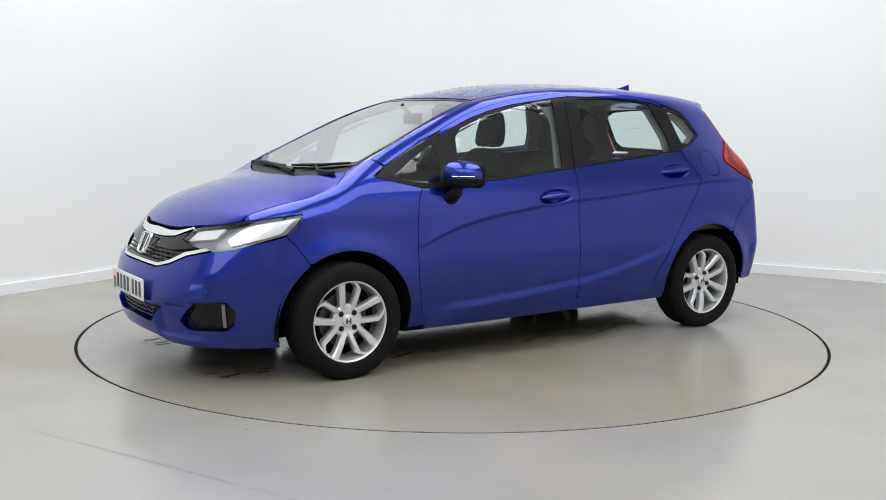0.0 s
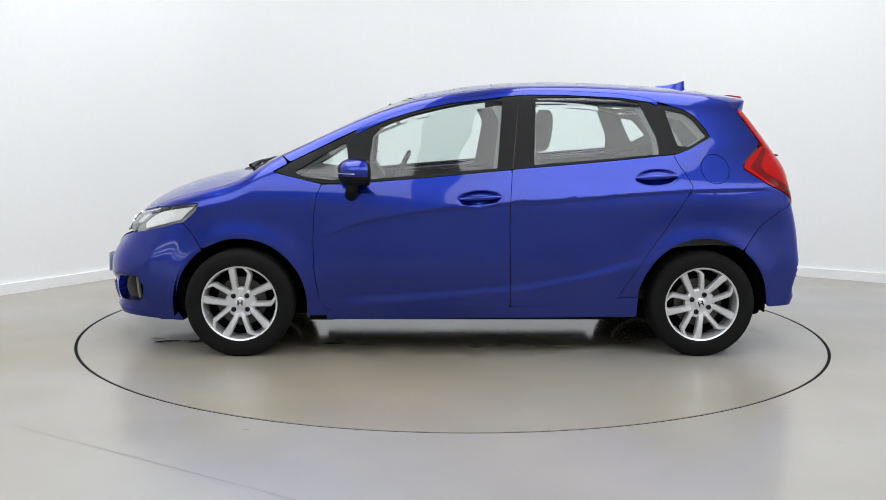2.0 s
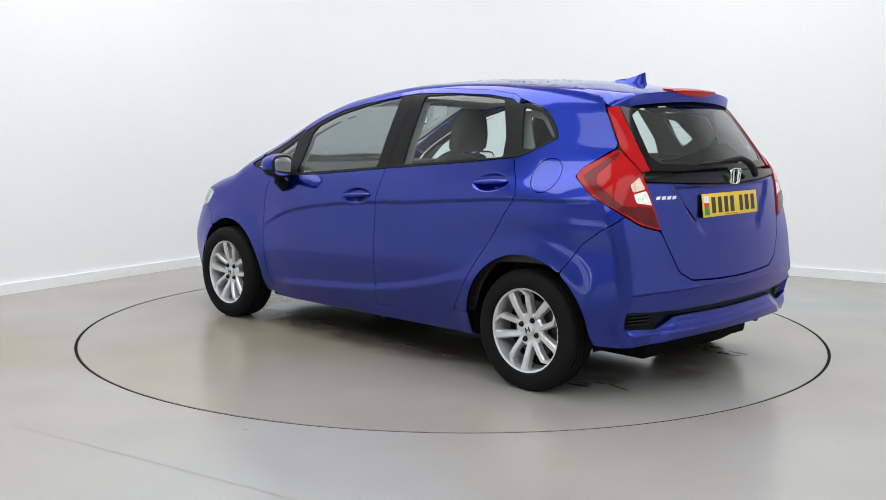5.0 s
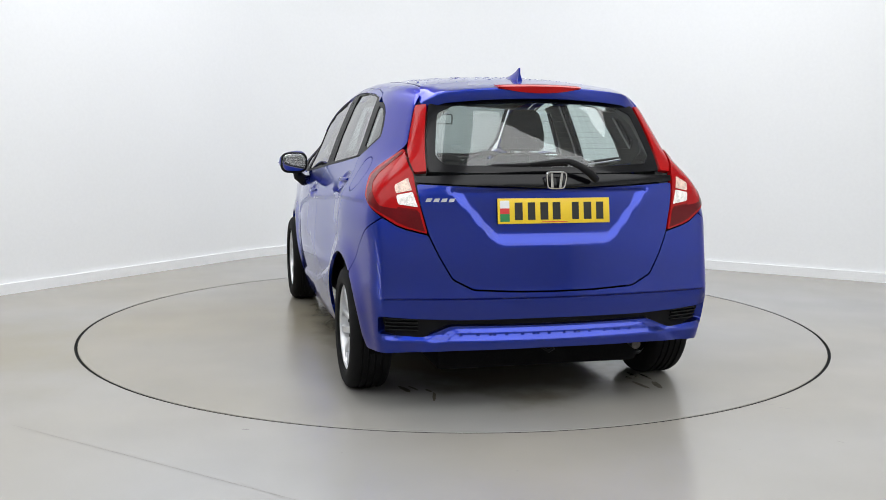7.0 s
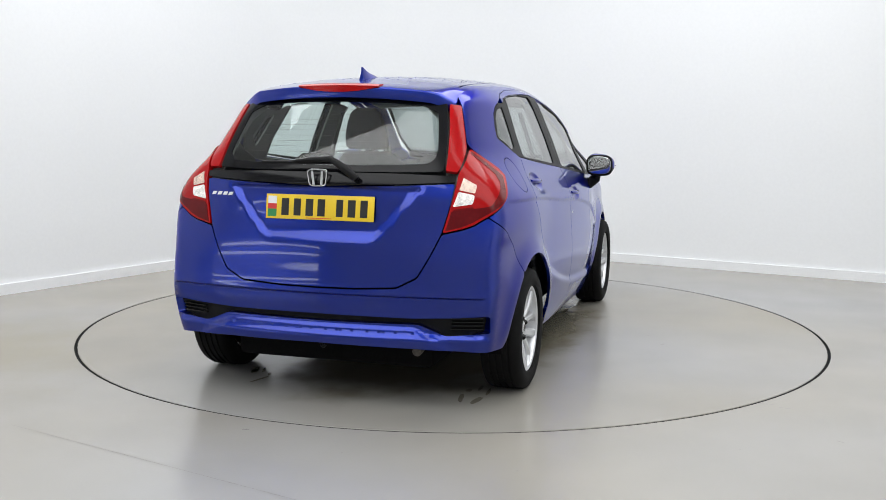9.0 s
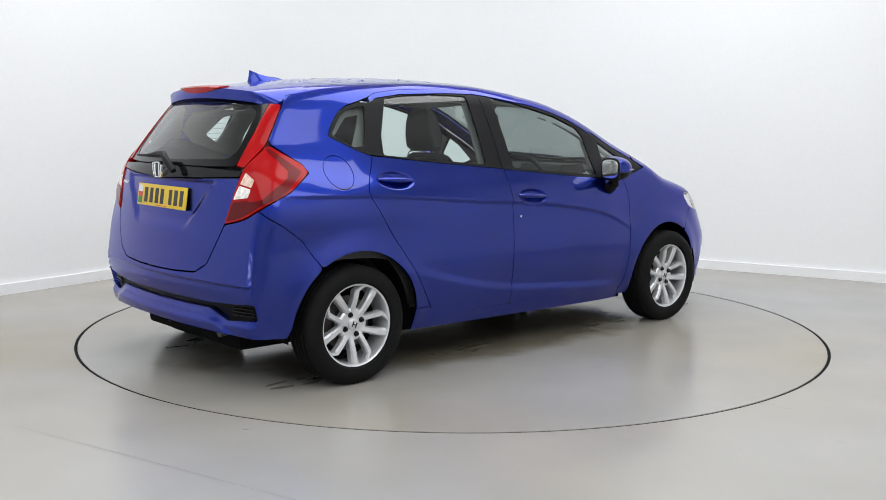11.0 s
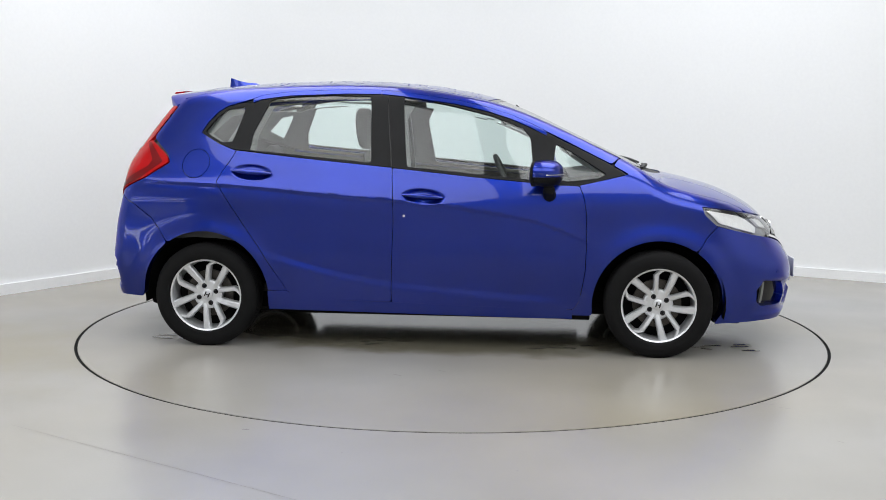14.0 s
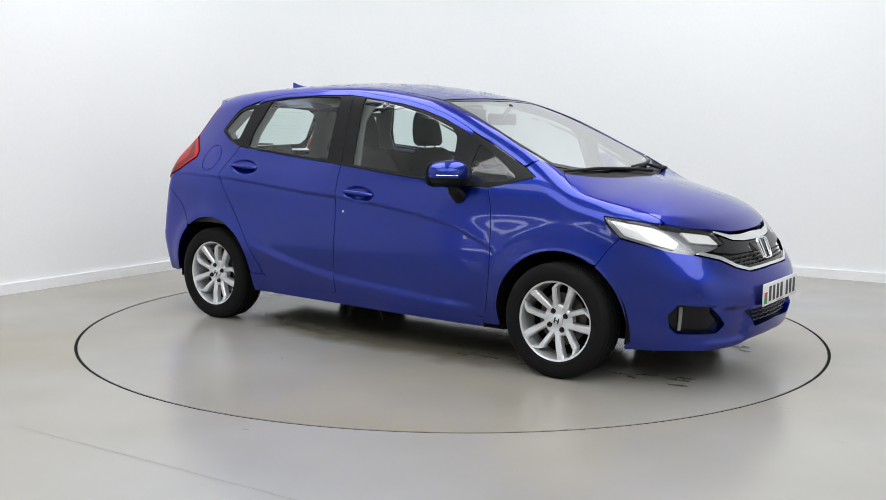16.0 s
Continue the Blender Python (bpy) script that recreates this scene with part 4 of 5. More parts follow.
bm = bmesh.new()
rows = []
for x, z, w in ((-1.135, 0.000, 0.008), (-1.18, 0.014, 0.022), (-1.24, 0.026, 0.026), (-1.29, 0.043, 0.022), (-1.325, 0.058, 0.013), (-1.343, 0.064, 0.007), (-1.347, 0.03, 0.016), (-1.350, 0.0, 0.022)):
    base = 1.494 - 0.02 * step((-1.13 - x) / 0.22)
    rows.append([bm.verts.new(q) for q in ((x, -w, base - 0.004), (x, -w * 0.55, base + z * 0.6), (x, -0.0035, base + z), (x, 0.0035, base + z), (x, w * 0.55, base + z * 0.6), (x, w, base - 0.004))])
for a, b in zip(rows, rows[1:]):
    for i in range(5):
        bm.faces.new((a[i], a[i + 1], b[i + 1], b[i]))
bm.faces.new(rows[0]), bm.faces.new(rows[-1])
part("roof_aerial", bm, PAINT, shell, "blue shark-fin aerial")

bm = bmesh.new()
tube(bm, [(-1.885, -0.185, 1.030), (-1.892, -0.150, 1.062), (-1.888, -0.105, 1.092), (-1.872, -0.06, 1.112), (-1.868, 0.03, 1.108), (-1.862, 0.12, 1.100)], [0.016, 0.018, 0.017, 0.014, 0.011, 0.006], 10)
wiper = part("rear_wiper", bm, BLACK, tailgate, "black rear wiper arm")
bm = bmesh.new()
tube(bm, [(-1.855, -0.06, 1.094), (-1.858, 0.10, 1.096), (-1.846, 0.285, 1.094)], [0.006, 0.009, 0.005], 8)
part("wiper_blade", bm, BLACK, wiper)

def wiper_front(pts, arm):
    p = [Vector(q) + Vector((0, 0, dz)) for q, dz in zip(spot("t", *pts), (0.008, 0.011, 0.008))]
    bm = bmesh.new()
    tube(bm, p, [0.006, 0.010, 0.005], 8)
    w = part("front_wiper", bm, BLACK, shell, "black windscreen wiper")
    q = [Vector(v) + Vector((0, 0, 0.012)) for v in spot("t", *arm)]
    bm = bmesh.new()
    tube(bm, q, [0.011, 0.010, 0.007], 8)
    part("wiper_arm", bm, BLACK, w)


wiper_front([(1.175, -0.60), (1.215, -0.30), (1.240, 0.03)], [(1.285, 0.22), (1.265, 0.02), (1.220, -0.26)])
wiper_front([(1.225, 0.08), (1.195, 0.33), (1.120, 0.560)], [(1.220, 0.56), (1.235, 0.42), (1.200, 0.32)])

# rain drops standing on the roof
rnd = random.Random(11)
bm = bmesh.new()
where = [(rnd.uniform(-1.30, 0.28), rnd.uniform(-0.47, 0.47)) for _ in range(620)]
seats_on = spot("t", *where)
for q, nn in zip(seats_on, gradient(seats_on)):
    r = rnd.choice((0.002, 0.0028, 0.0035, 0.0045, 0.006))
    turn = Vector(nn).to_track_quat("Z", "Y").to_matrix()
    sx, sy = r * rnd.uniform(0.8, 1.6), r * rnd.uniform(0.8, 1.2)
    low, up = [], []
    for j in range(8):
        a = 2 * math.pi * j / 8
        low.append(bm.verts.new(Vector(q) + turn @ Vector((sx * math.cos(a), sy * math.sin(a), 0.0003))))
        up.append(bm.verts.new(Vector(q) + turn @ Vector((0.6 * sx * math.cos(a), 0.6 * sy * math.sin(a), 0.0003 + 0.26 * r))))
    for j in range(8):
        bm.faces.new((low[j], low[(j + 1) % 8], up[(j + 1) % 8], up[j]))
    bm.faces.new(up)
drops = part("rain_drop", bm, DROPS, shell, "rain drops on the roof")
drops["kind"] = "stuff"

# ---------------------------------------------------------------- plates and badges
def plate(m, paper, label, width=0.52, height=0.111):
    bm = bmesh.new()
    box(bm, -0.0035, 0.0035, -width / 2, width / 2, -height / 2, height / 2, 0.002)
    ob = part("number_plate", bm, paper, shell, label, m)
    marks = [(-0.165, 0.036), (-0.106, 0.034), (-0.047, 0.036), (0.010, 0.036), (0.098, 0.032), (0.155, 0.036), (0.213, 0.034)]
    for y, w in marks:
        bm = bmesh.new()
        box(bm, 0.0036, 0.0046, y - w / 2, y + w / 2, -0.039, 0.037)
        part("plate_bar", bm, INK, ob, smooth=False)
    for z0, z1, mat in ((0.012, 0.046, WHITEPLATE), (-0.012, 0.012, REDINK), (-0.046, -0.012, GREEN)):
        bm = bmesh.new()
        box(bm, 0.0036, 0.0044, -0.250, -0.207, z0, z1)
        part("plate_flag_band", bm, mat, ob, smooth=False)
    bm = bmesh.new()
    box(bm, 0.0036, 0.0042, -0.06, 0.06, -0.050, -0.047)
    part("plate_small_print", bm, REDINK, ob, smooth=False)
    return ob


plate(pose(-1.858, 0, 0.896, 0, -8, 180), YELLOW, "yellow rear number plate with black bars")
plate(pose(2.118, 0, 0.437, 0, 0, 0), WHITEPLATE, "white front number plate with black bars")


def badge(m, s, name="badge", owner=None):
    bm = bmesh.new()
    n = 40
    ring = []
    for k in range(n):
        a = 2 * math.pi * k / n
        c, q = math.cos(a), math.sin(a)
        y, z = math.copysign(abs(c) ** 0.42, c), math.copysign(abs(q) ** 0.42, q)
        y *= 1 + 0.10 * z
        ring.append([bm.verts.new((h, y * s * 0.60 * r, z * s * 0.5 * (1 - (1 - r) * 0.9))) for r, h in ((1.0, 0.0), (0.97, 0.008), (0.86, 0.008), (0.83, 0.0))])
    for a, b in zip(ring, ring[1:] + ring[:1]):
        for i in range(4):
            bm.faces.new((a[i], a[(i + 1) % 4], b[(i + 1) % 4], b[i]))
    ob = part(name, bm, CHROME, owner or shell, "chrome badge", m)
    for side in (1, -1):
        bm = bmesh.new()
        pts = [(side * s * y, s * z) for y, z in ((0.16, -0.40), (0.31, -0.40), (0.37, 0.40), (0.24, 0.40))]
        prism(bm, pts, "x", 0.001, 0.007)
        part("badge_bar", bm, CHROME, ob, smooth=False)
    return ob


badge(pose(2.024, 0, 0.645, 0, -24, 0), 0.118)
badge(pose(-1.874, 0, 1.030, 0, 3, 180), 0.078, owner=tailgate)
for k in range(4):
    a = 32.0 - 1.75 * k
    panel("name_badge_bar", on("r", (a, 0.950), (a - 1.25, 0.951), (a - 0.95, 0.936), (a + 0.3, 0.935)), tailgate, CHROME, lay_as="r", off=0.003, thick=0.004, gap=0, soft=0, h=0.02, label="chrome name badge stroke")

HEATER = shader("heater_line", (0.10, 0.07, 0.05), 0.6)

# ---------------------------------------------------------------- grille and lamps in detail
for row in range(4):
    bm = bmesh.new()
    z = 0.302 + 0.022 * row
    w = 0.235 + 0.016 * row
    p = spot("f", *[(d, z) for d in np.linspace(-math.degrees(math.atan2(w, 1.1)), math.degrees(math.atan2(w, 1.1)), 17)])
    tube(bm, [Vector(q) + Vector((-0.030, 0, 0.004 * (-1) ** i)) for i, q in enumerate(p)], 0.0045, 6)
    part("lower_grille_bar", bm, GLOSSBLACK, shell)
for row in range(3):
    bm = bmesh.new()
    z = 0.588 + 0.017 * row
    w = 15.0 + 2.2 * row
    p = spot("f", *[(d, z) for d in np.linspace(-w, w, 25)])
    tube(bm, [Vector(q) + Vector((-0.006, 0, 0.003 * (-1) ** i)) for i, q in enumerate(p)], 0.0035, 6)
    part("grille_mesh_bar", bm, BLACK, shell)
panel("grille_bar", mirror(on("f", (0, 0.686), (9, 0.688), (15.5, 0.698), (21.5, 0.728), (20.4, 0.692), (29.0, 0.664), (24.5, 0.652), (18.5, 0.640), (0, 0.636))), shell, GLOSSBLACK, lay_as="f", off=0.000, thick=0.02, h=0.015, label="gloss black grille bar")
both("fog_trim", on("f", (37.2, 0.285), (37.2, 0.405), (38.0, 0.405), (38.0, 0.285)), shell, PILLAR, lay_as="f", off=-0.018, thick=0.015, gap=0, soft=0.002)
for side in (1, -1):
    for deg, z, mode in ((33.9, 0.466, "f"),):
        p = spot(mode, (deg, z))[0]
        n = gradient(p[None])[0]
        bm = bmesh.new()
        lathe(bm, [(0.0005, 0.0025), (0.009, 0.0025), (0.011, 0.0), (0.0005, -0.002)], 18, "z")
        m = Matrix.Translation((p[0], side * p[1], p[2])) @ Vector((n[0], side * n[1], n[2])).to_track_quat("Z", "Y").to_matrix().to_4x4()
        part("parking_sensor", bm, PAINT, shell, m=m)
for k in range(4):
    bm_z = 0.375 + 0.016 * k
    both("vent_slat", on("r", (33.0, bm_z + 0.003), (39.8, bm_z + 0.006), (39.8, bm_z + 0.001), (33.0, bm_z - 0.002)), shell, GLOSSBLACK, lay_as="r", off=-0.016, thick=0.01, gap=0, soft=0)
both("lamp_shadow_band", on("r", (50.2, 1.035), (49.2, 1.050), (40.8, 1.148), (40.2, 1.135), (46.5, 1.045), (46.8, 1.010), (39.8, 0.880), (41.0, 0.878), (47.2, 0.950)), tails, REDDARK, lay_as="r", off=0.0075, thick=0.006, h=0.02)
both("lamp_lower_band", on("r", (38.4, 0.915), (33.8, 0.903), (31.7, 0.805), (35.6, 0.825), (38.6, 0.850)), tails, REDDARK, lay_as="r", off=0.0075, thick=0.006, h=0.02)

for k in range(9):
    z = 1.140 + 0.024 * k
    bm = bmesh.new()
    tube(bm, [Vector(q) + Vector((0.006, 0, 0)) for q in spot("r", *[(d, z) for d in np.linspace(-27, 27, 15)])], 0.0005, 4)
    part("heater_line", bm, HEATER, tailgate)
p = spot("s", (-0.136, 0.761))[0]
bm = bmesh.new()
lathe(bm, [(0.0005, 0.001), (0.006, 0.001), (0.007, -0.001), (0.0005, -0.001)], 10, "y")
part("paint_chip", bm, WHITEPLATE, front_doors[1], "small white paint chip", Matrix.Translation((p[0], -p[1] - 0.0005, p[2])))

# ---------------------------------------------------------------- mirrors and handles
def blob(bm, c, r, power, lo, hi, n=28, k=12):
    """Part of a rounded box between two latitudes."""
    def sp(v):
        return math.copysign(abs(v) ** power, v)
    rows = []
    for i in range(k + 1):
        b = lo + (hi - lo) * i / k
        rows.append([bm.verts.new((c[0] + r[0] * sp(math.cos(b)) * sp(math.cos(2 * math.pi * j / n)), c[1] + r[1] * sp(math.cos(b)) * sp(math.sin(2 * math.pi * j / n)), c[2] + r[2] * sp(math.sin(b)))) for j in range(n)])
    for a, b in zip(rows, rows[1:]):
        for j in range(n):
            bm.faces.new((a[j], a[(j + 1) % n], b[(j + 1) % n], b[j]))
    bm.faces.new(rows[0][::-1]), bm.faces.new(rows[-1])


def taper_blob(bm, side):
    for v in bm.verts:
        q = (v.co.x - 0.64) / 0.085
        if q < -0.55:
            v.co.x = 0.64 - 0.085 * 0.72 - 0.003 * (-q)
        v.co.z = 1.005 + (v.co.z - 1.005) * (1 - 0.16 * (v.co.y - 0.885) / 0.09 - 0.10 * max(q, 0))
        v.co.x += -0.045 * (v.co.y - 0.885) / 0.09 * 0.5
        v.co.y *= side


for side in (1, -1):
    bm = bmesh.new()
    blob(bm, (0.64, 0.885, 1.005), (0.085, 0.092, 0.072), 0.74, -0.16, 1.5)
    taper_blob(bm, side)
    mir = part("door_mirror", bm, PAINT, shell, "blue door mirror")
    bm = bmesh.new()
    blob(bm, (0.64, 0.885, 1.003), (0.083, 0.090, 0.068), 0.74, -1.5, -0.17)
    taper_blob(bm, side)
    part("mirror_base", bm, BLACK, mir)
    bm = bmesh.new()
    blob(bm, (0.584, 0.885, 1.004), (0.010, 0.089, 0.068), 0.6, -1.5, 1.5)
    for v in bm.verts:
        v.co.x += -0.045 * (v.co.y - 0.885) / 0.09 * 0.5 - 0.006
        v.co.y *= side
    part("mirror_bezel", bm, BLACK, mir)
    bm = bmesh.new()
    blob(bm, (0.574, 0.885, 1.005), (0.003, 0.076, 0.055), 0.6, -1.5, 1.5)
    for v in bm.verts:
        v.co.x += -0.045 * (v.co.y - 0.885) / 0.09 * 0.5 - 0.006
        v.co.y *= side
    part("mirror_glass", bm, CHROME, mir, "mirror glass")
    bm = bmesh.new()
    tube(bm, [(0.66, side * 0.775, 0.895), (0.66, side * 0.815, 0.885), (0.655, side * 0.85, 0.915), (0.65, side * 0.865, 0.955)], [0.032, 0.036, 0.034, 0.03], 12)
    part("mirror_foot", bm, BLACK, mir)
    bm = bmesh.new()
    tube(bm, [(0.735, side * 0.93, 1.003), (0.69, side * 0.968, 1.003), (0.635, side * 0.985, 1.003)], 0.0022, 6)
    part("mirror_trim_line", bm, CHROME, mir)
    for (hx, hz), door in (((-0.035, 0.870), front_doors), ((-1.000, 0.988), rear_doors)):
        y = spot("s", (hx + 0.125, hz - 0.01))[0][1]
        bm = bmesh.new()
        rows = []
        for k in range(13):
            q = -1 + 2 * k / 12
            w = 0.0125 * (1 - 0.55 * abs(q) ** 3)
            c = Vector((hx + 0.112 * q, y + 0.012 * (1 - q * q) - 0.004, hz - 0.06 * 0.112 * q))
            rows.append([bm.verts.new((c.x, side * (c.y + 0.012 * math.cos(t)), c.z + w * math.sin(t))) for t in [2 * math.pi * j / 12 for j in range(12)]])
        for a, b in zip(rows, rows[1:]):
            for j in range(12):
                bm.faces.new((a[j], a[(j + 1) % 12], b[(j + 1) % 12], b[j]))
        bm.faces.new(rows[0]), bm.faces.new(rows[-1])
        part("door_handle", bm, PAINT, door[0 if side > 0 else 1])

# ---------------------------------------------------------------- inside the car
both("door_card", on("s", (0.84, 0.30), (-0.90, 0.33), (-1.12, 0.75), (-1.12, 1.09), (-0.17, 1.005), (0.689, 0.928), (0.82, 0.928)), shell, TRIM, off=-0.07, thick=0, gap=0, h=0.06, label="dark grey inner door trim")
both("pillar_trim", cat(on("s", (1.02, 0.985), (0.689, 0.920), (-0.170, 1.0), (-1.10, 1.09), (-1.35, 1.16), (-1.45, 1.24), (-1.40, 1.34)), on("s", *[(x, z - 0.02) for x, z in LOWER]), on("s", (0.80, 1.13), (1.0, 1.03))), shell, PILLAR,
     holes=[on("s", *q) for q in ([(0.990, 0.985), (0.690, 1.172), (0.645, 1.185), (0.632, 0.950)], [(0.600, 0.955), (0.585, 1.195), (0.345, 1.302), (0.131, 1.352), (-0.10, 1.392), (-0.145, 1.30), (-0.105, 1.02)], [(-0.345, 1.04), (-0.355, 1.398), (-0.600, 1.405), (-0.915, 1.378), (-0.995, 1.205), (-1.00, 1.10)], [(-1.09, 1.325), (-1.17, 1.312), (-1.268, 1.215), (-1.18, 1.165)])], off=-0.045, thick=0.01, h=0.04, label="grey inner pillar trim")
both("cargo_trim", on("s", (-1.05, 0.60), (-1.60, 0.62), (-1.64, 1.10), (-1.50, 1.20), (-1.34, 1.165), (-1.10, 1.09)), shell, TRIM, off=-0.05, thick=0, gap=0, h=0.06, label="dark grey cargo side trim")
panel("headlining", mirror(on("t", (0.30, 0), (0.30, 0.25), (0.26, 0.50), (-0.2, 0.52), (-0.8, 0.52), (-1.45, 0.50), (-1.50, 0))), shell, LINING, lay_as="t", off=-0.05, thick=0.008, h=0.06, label="grey headlining")
both("rear_pillar_trim", on("r", (31.0, 1.365), (46.0, 1.365), (53.5, 1.10), (53.5, 0.92), (32.6, 0.92), (33.2, 1.12), (34.4, 1.30)), shell, PILLAR, lay_as="r", off=-0.036, thick=0.004, h=0.04)
bm = bmesh.new()
prism(bm, [(0.60, 0.45), (0.52, 0.78), (0.56, 0.90), (0.66, 0.955), (0.90, 0.985), (1.12, 0.995), (1.12, 0.72), (0.86, 0.70), (0.86, 0.45)], "y", -0.66, 0.66)
bmesh.ops.bevel(bm, geom=[e for e in bm.edges if e.calc_length() < 0.5], offset=0.015, segments=2, affect="EDGES")
dash = part("dashboard", bm, TRIM, shell, "dark grey dashboard")
bm = bmesh.new()
prism(bm, [(0.50, 0.93), (0.56, 1.015), (0.74, 1.02), (0.80, 0.95)], "y", -0.52, -0.18)
part("instrument_hood", bm, TRIM, dash)
bm = bmesh.new()
box(bm, 0.50, 0.53, -0.12, 0.12, 0.76, 0.90, 0.01)
part("centre_screen", bm, GLOSSBLACK, dash)
bm = bmesh.new()
ring = [(0.19 * math.cos(2 * math.pi * k / 36), 0.19 * math.sin(2 * math.pi * k / 36), 0) for k in range(37)]
tube(bm, ring, 0.015, 10)
tube(bm, [(-0.18, 0, 0), (0, 0, -0.02), (0.18, 0, 0)], 0.016, 8)
tube(bm, [(0, -0.18, 0), (0, -0.06, -0.02), (0, 0, -0.02)], 0.018, 8)
lathe(bm, [(0.0005, 0.005), (0.06, 0.0), (0.07, -0.03), (0.0005, -0.04)], 24, "z")
part("steering_wheel", bm, TRIM, dash, "dark grey steering wheel", Matrix.Translation((0.43, -0.35, 0.905)) @ Matrix.Rotation(radians(90), 4, "Z") @ Matrix.Rotation(radians(64), 4, "X") @ Matrix.Rotation(0, 4, "Z"))
bm = bmesh.new()
box(bm, -0.012, 0.012, -0.125, 0.125, -0.034, 0.034, 0.012, 3)
rvm = part("rear_view_mirror", bm, BLACK, shell, "black rear-view mirror", pose(0.40, 0.0, 1.292, 0, 0, -8))
bm = bmesh.new()
box(bm, -0.0135, -0.0125, -0.115, 0.115, -0.027, 0.027)
part("mirror_glass", bm, CHROME, rvm, smooth=False)
bm = bmesh.new()
tube(bm, [(0.01, 0, 0.02), (0.05, 0, 0.06), (0.07, 0, 0.085)], 0.012, 8)
part("mirror_stalk", bm, BLACK, rvm)


def cushion(bm, rings):
    """A rounded body through rings of (centre x, y, z, half depth, half width), stacked along z."""
    rows = []
    n = 20
    for cx, cy, cz, d, w in rings:
        rows.append([bm.verts.new((cx + d * math.copysign(abs(math.cos(t)) ** 0.6, math.cos(t)), cy + w * math.copysign(abs(math.sin(t)) ** 0.6, math.sin(t)), cz)) for t in [2 * math.pi * j / n for j in range(n)]])
    for a, b in zip(rows, rows[1:]):
        for j in range(n):
            bm.faces.new((a[j], a[(j + 1) % n], b[(j + 1) % n], b[j]))
    bm.faces.new(rows[0][::-1]), bm.faces.new(rows[-1])


for side in (1, -1):
    y = 0.335 * side
    bm = bmesh.new()
    cushion(bm, [(0.05, y, 0.36, 0.20, 0.20), (0.05, y, 0.42, 0.26, 0.25), (0.05, y, 0.53, 0.26, 0.25), (0.05, y, 0.57, 0.22, 0.22)])
    seat = part("front_seat", bm, CLOTH, shell, "dark grey cloth front seat")
    bm = bmesh.new()
    cushion(bm, [(-0.20, y, 0.50, 0.06, 0.22), (-0.24, y, 0.62, 0.08, 0.25), (-0.31, y, 0.85, 0.075, 0.25), (-0.365, y, 1.02, 0.06, 0.215), (-0.385, y, 1.085, 0.04, 0.16), (-0.39, y, 1.10, 0.02, 0.12)])
    part("backrest", bm, CLOTH, seat)
    bm = bmesh.new()
    cushion(bm, [(-0.405, y, 1.112, 0.030, 0.110), (-0.41, y, 1.135, 0.050, 0.130), (-0.42, y, 1.20, 0.056, 0.126), (-0.43, y, 1.27, 0.054, 0.108), (-0.437, y, 1.325, 0.044, 0.086), (-0.437, y, 1.350, 0.024, 0.058)])
    part("headrest", bm, CLOTH, seat)
    for dy in (-0.055, 0.055):
        bm = bmesh.new()
        tube(bm, [(-0.388, y + dy, 1.07), (-0.405, y + dy, 1.17)], 0.006, 8)
        part("headrest_post", bm, CHROME, seat)
bm = bmesh.new()
box(bm, -1.05, -0.62, -0.62, 0.62, 0.42, 0.60, 0.05, 3)
bench = part("rear_bench", bm, CLOTH, shell, "dark grey cloth rear bench")
for y0, y1 in ((-0.62, -0.01), (0.01, 0.62)):
    bm = bmesh.new()
    cushion(bm, [(-1.02, (y0 + y1) / 2, 0.56, 0.07, 0.30), (-1.06, (y0 + y1) / 2, 0.70, 0.085, 0.305), (-1.12, (y0 + y1) / 2, 0.95, 0.07, 0.30), (-1.14, (y0 + y1) / 2, 1.02, 0.04, 0.26)])
    part("backrest", bm, CLOTH, bench)
for y in (-0.33, 0.33):
    bm = bmesh.new()
    cushion(bm, [(-1.15, y, 1.00, 0.03, 0.105), (-1.155, y, 1.03, 0.05, 0.12), (-1.16, y, 1.085, 0.045, 0.10), (-1.16, y, 1.11, 0.02, 0.07)])
    part("headrest", bm, CLOTH, bench)
bm = bmesh.new()
box(bm, -1.72, -1.18, -0.58, 0.58, 0.955, 0.975, 0.006)
part("parcel_shelf", bm, TRIM, shell, "dark grey parcel shelf")
bm = bmesh.new()
box(bm, -1.60, 0.90, -0.60, 0.60, 0.28, 0.34, 0.02)
part("cabin_floor", bm, TRIM, shell)
for side in (1, -1):
    bm = bmesh.new()
    tube(bm, [(-0.275, side * 0.545, 1.33), (-0.262, side * 0.60, 1.16), (-0.25, side * 0.66, 0.95)], 0.012, 6)
    part("seat_belt", bm, TRIM, shell)

# ---------------------------------------------------------------- water and marks on the turntable
def puddle(name, cx, cy, rx, ry, turn, seed, mat, z, label, n=56, rough=0.3):
    bm = bmesh.new()
    rnd = random.Random(seed)
    ph = [(rnd.uniform(0, 6.28), rnd.uniform(0.3, 1.0) / (k ** 0.9)) for k in range(2, 12)]
    pts = []
    for j in range(n):
        a = 2 * math.pi * j / n
        r = 1 + rough * sum(q * math.sin((i + 2) * a + p) for i, (p, q) in enumerate(ph)) * 0.4
        x, y = rx * r * math.cos(a), ry * r * math.sin(a)
        pts.append((cx + x * math.cos(turn) - y * math.sin(turn), cy + x * math.sin(turn) + y * math.cos(turn)))
    prism(bm, pts, "z", z - 0.001, z)
    return part(name, bm, mat, turntable, label, smooth=False)


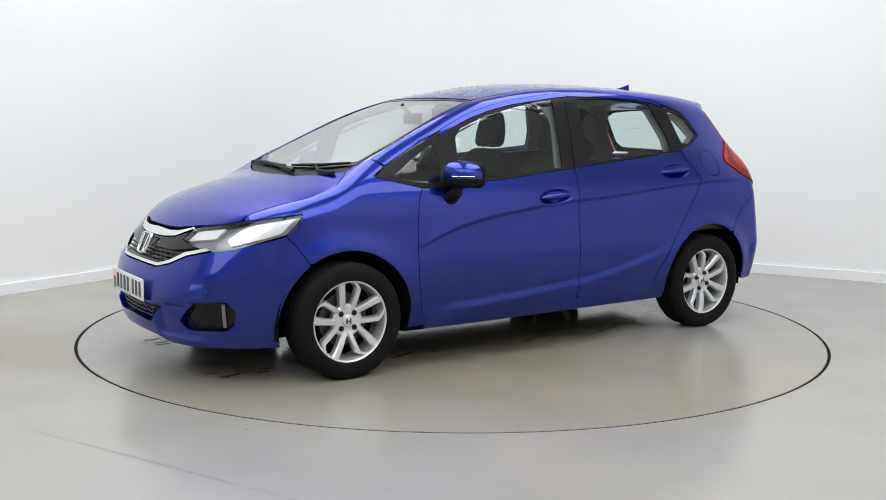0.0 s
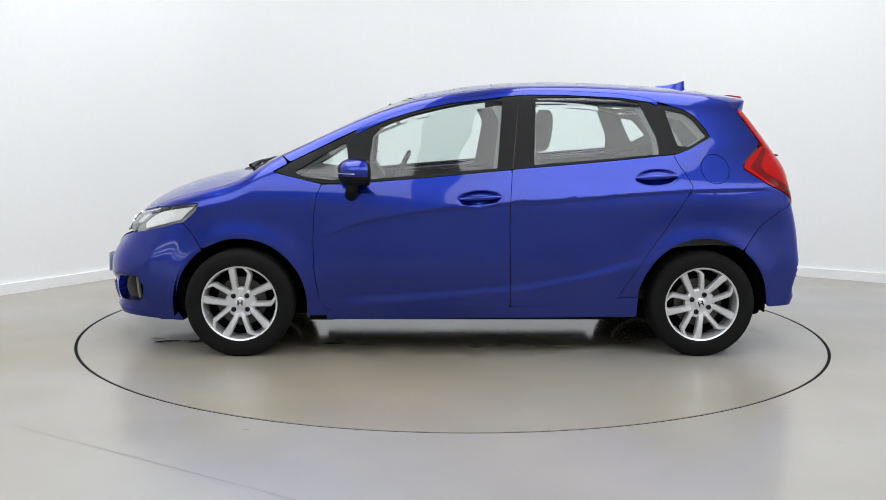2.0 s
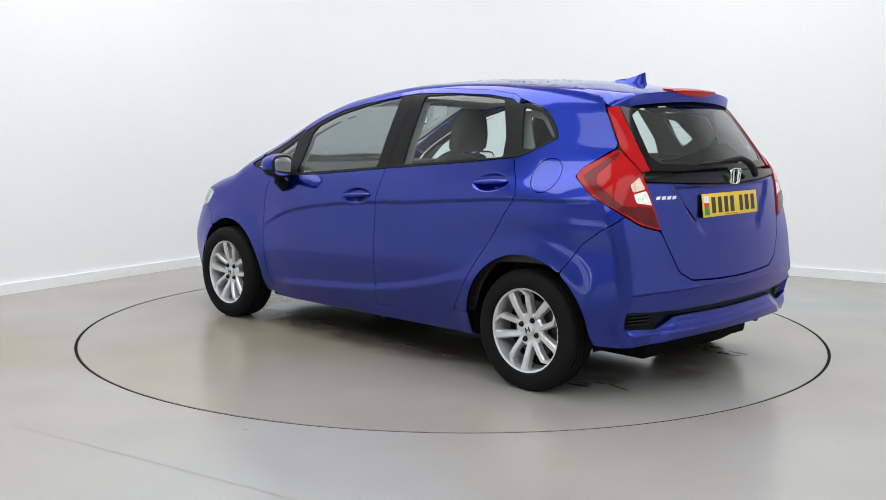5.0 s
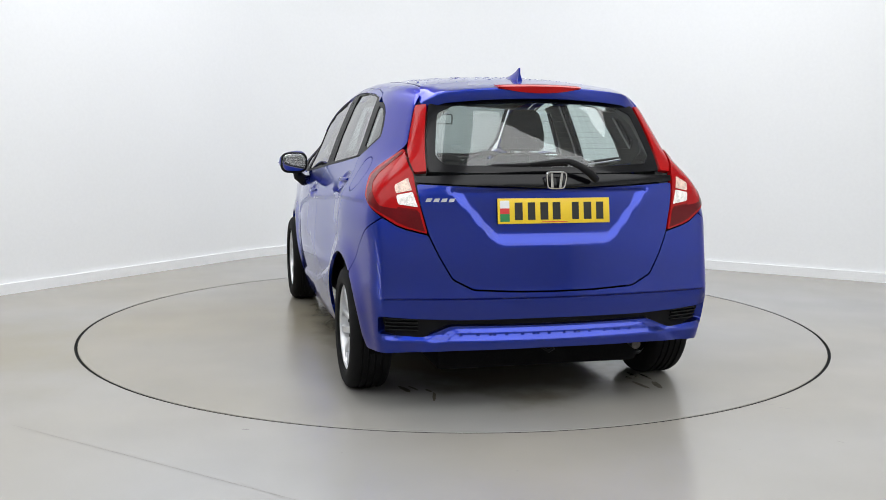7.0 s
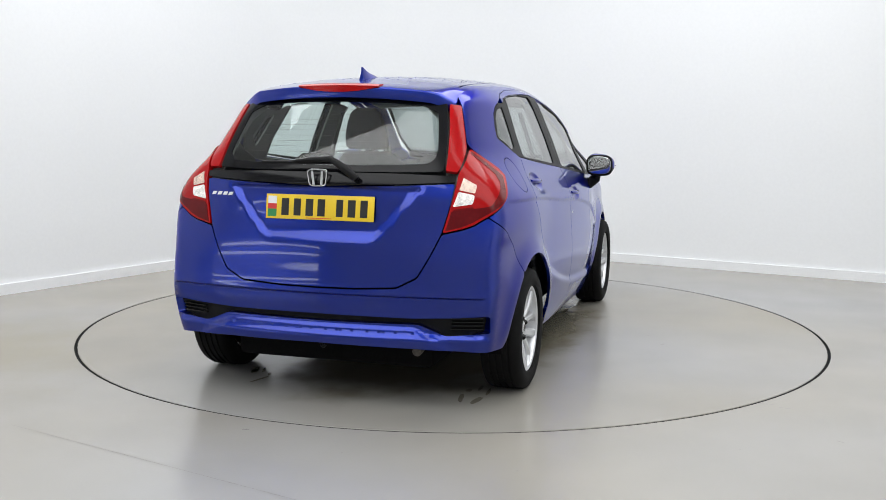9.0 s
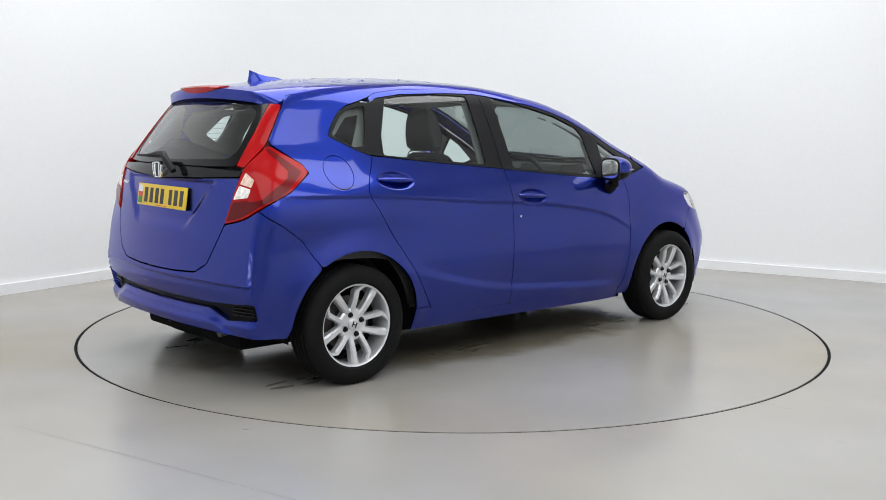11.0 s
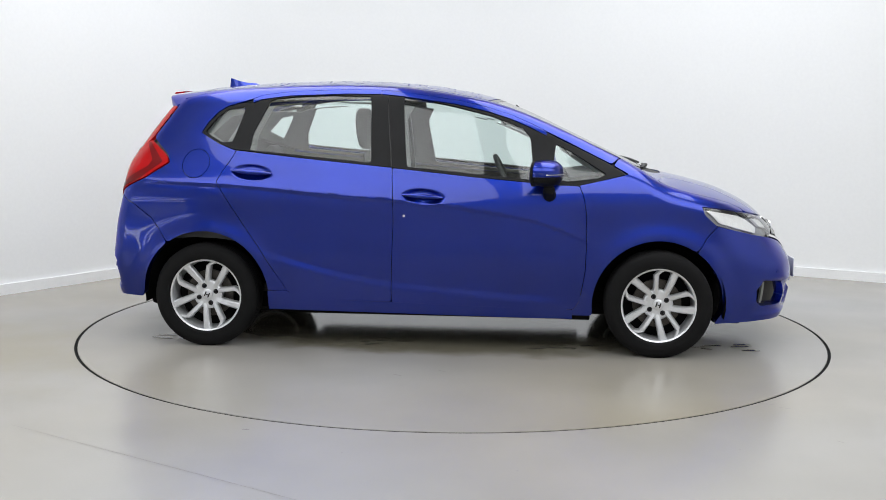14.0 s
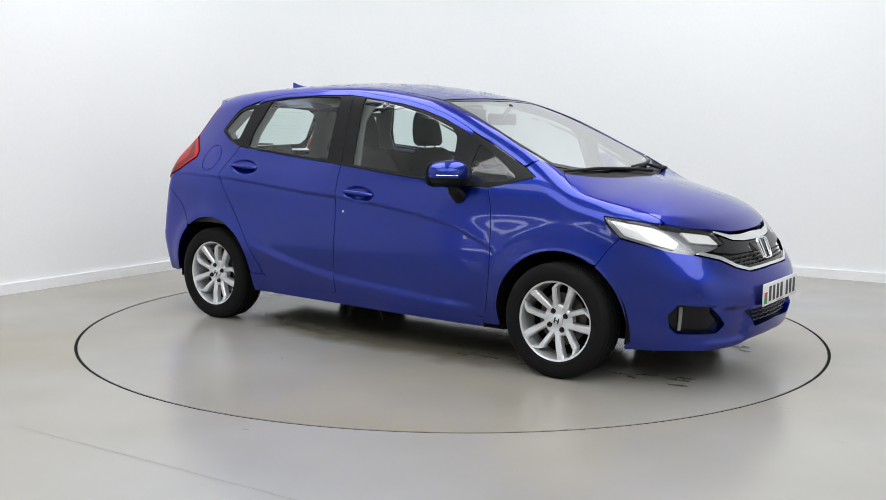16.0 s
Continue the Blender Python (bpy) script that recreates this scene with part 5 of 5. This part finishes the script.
SCUFF = shader("rubber_scuff", (0.09, 0.08, 0.065), 0.7)
PARKED = radians(213.896)
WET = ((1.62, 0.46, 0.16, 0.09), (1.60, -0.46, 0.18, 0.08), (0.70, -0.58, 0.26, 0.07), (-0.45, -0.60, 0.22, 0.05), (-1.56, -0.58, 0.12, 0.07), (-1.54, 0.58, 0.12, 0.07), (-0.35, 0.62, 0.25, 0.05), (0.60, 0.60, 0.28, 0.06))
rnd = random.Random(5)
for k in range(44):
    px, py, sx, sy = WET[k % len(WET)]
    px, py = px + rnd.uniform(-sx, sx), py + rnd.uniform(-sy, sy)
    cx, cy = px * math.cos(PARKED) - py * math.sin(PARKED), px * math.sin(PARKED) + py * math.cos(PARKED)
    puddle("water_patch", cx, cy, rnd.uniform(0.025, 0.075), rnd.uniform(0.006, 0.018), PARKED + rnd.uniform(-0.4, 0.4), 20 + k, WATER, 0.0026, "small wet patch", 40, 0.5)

# dry scuffs that turn with the table
for k, (px, py, ln, tn) in enumerate(((-0.020, 0.955, 0.11, 0.05), (-0.045, 0.935, 0.08, 0.02), (0.0, 0.915, 0.07, 0.08), (-0.60, 1.20, 0.05, 0.0), (-0.72, 0.99, 0.04, 0.1), (0.35, -1.05, 0.05, 0.4), (-0.4, -1.15, 0.04, 0.2))):
    bm = bmesh.new()
    hairline(bm, (px - math.cos(tn) * ln / 2, py - math.sin(tn) * ln / 2), (px + math.cos(tn) * ln / 2, py + math.sin(tn) * ln / 2), 0.006, 0.0032)
    part("scuff", bm, SCUFF, turntable, "dark rubber scuff")

# specks and scuffs on the still floor
MARK = shader("floor_scuff", (0.05, 0.045, 0.04), 0.8)
for k, (px, py, ln, tn) in enumerate(((-0.853, -2.237, 0.028, 0.0), (1.451, -1.765, 0.07, -0.3), (1.52, -1.83, 0.05, -0.4), (1.589, -2.312, 0.03, -0.8), (-2.034, 1.657, 0.03, 0.2), (2.998, 1.554, 0.02, 0.0), (-0.42, -2.52, 0.008, 0.0), (0.25, -2.70, 0.008, 0.3), (1.15, -2.42, 0.008, 0.2))):
    bm = bmesh.new()
    dx, dy = math.cos(tn) * ln / 2, math.sin(tn) * ln / 2
    hairline(bm, (px - dx, py - dy), (px + dx, py + dy), 0.005, 0.001)
    tagged(mesh_object("floor_scuff", bm, MARK if k in (0, 4, 5) else JOINT), "small dark scuff mark on the grey floor", "scuff mark")


def motions():
    rows = [(t / 2, pose(0, 0, 0, 0, 0, 213.896 - 15.5892 * t / 2)) for t in range(33)]
    walk(car, rows)
    walk(turntable, [(t, m @ pose(0, 0, 0, 0, 0, -213.896)) for t, m in rows])


motions()
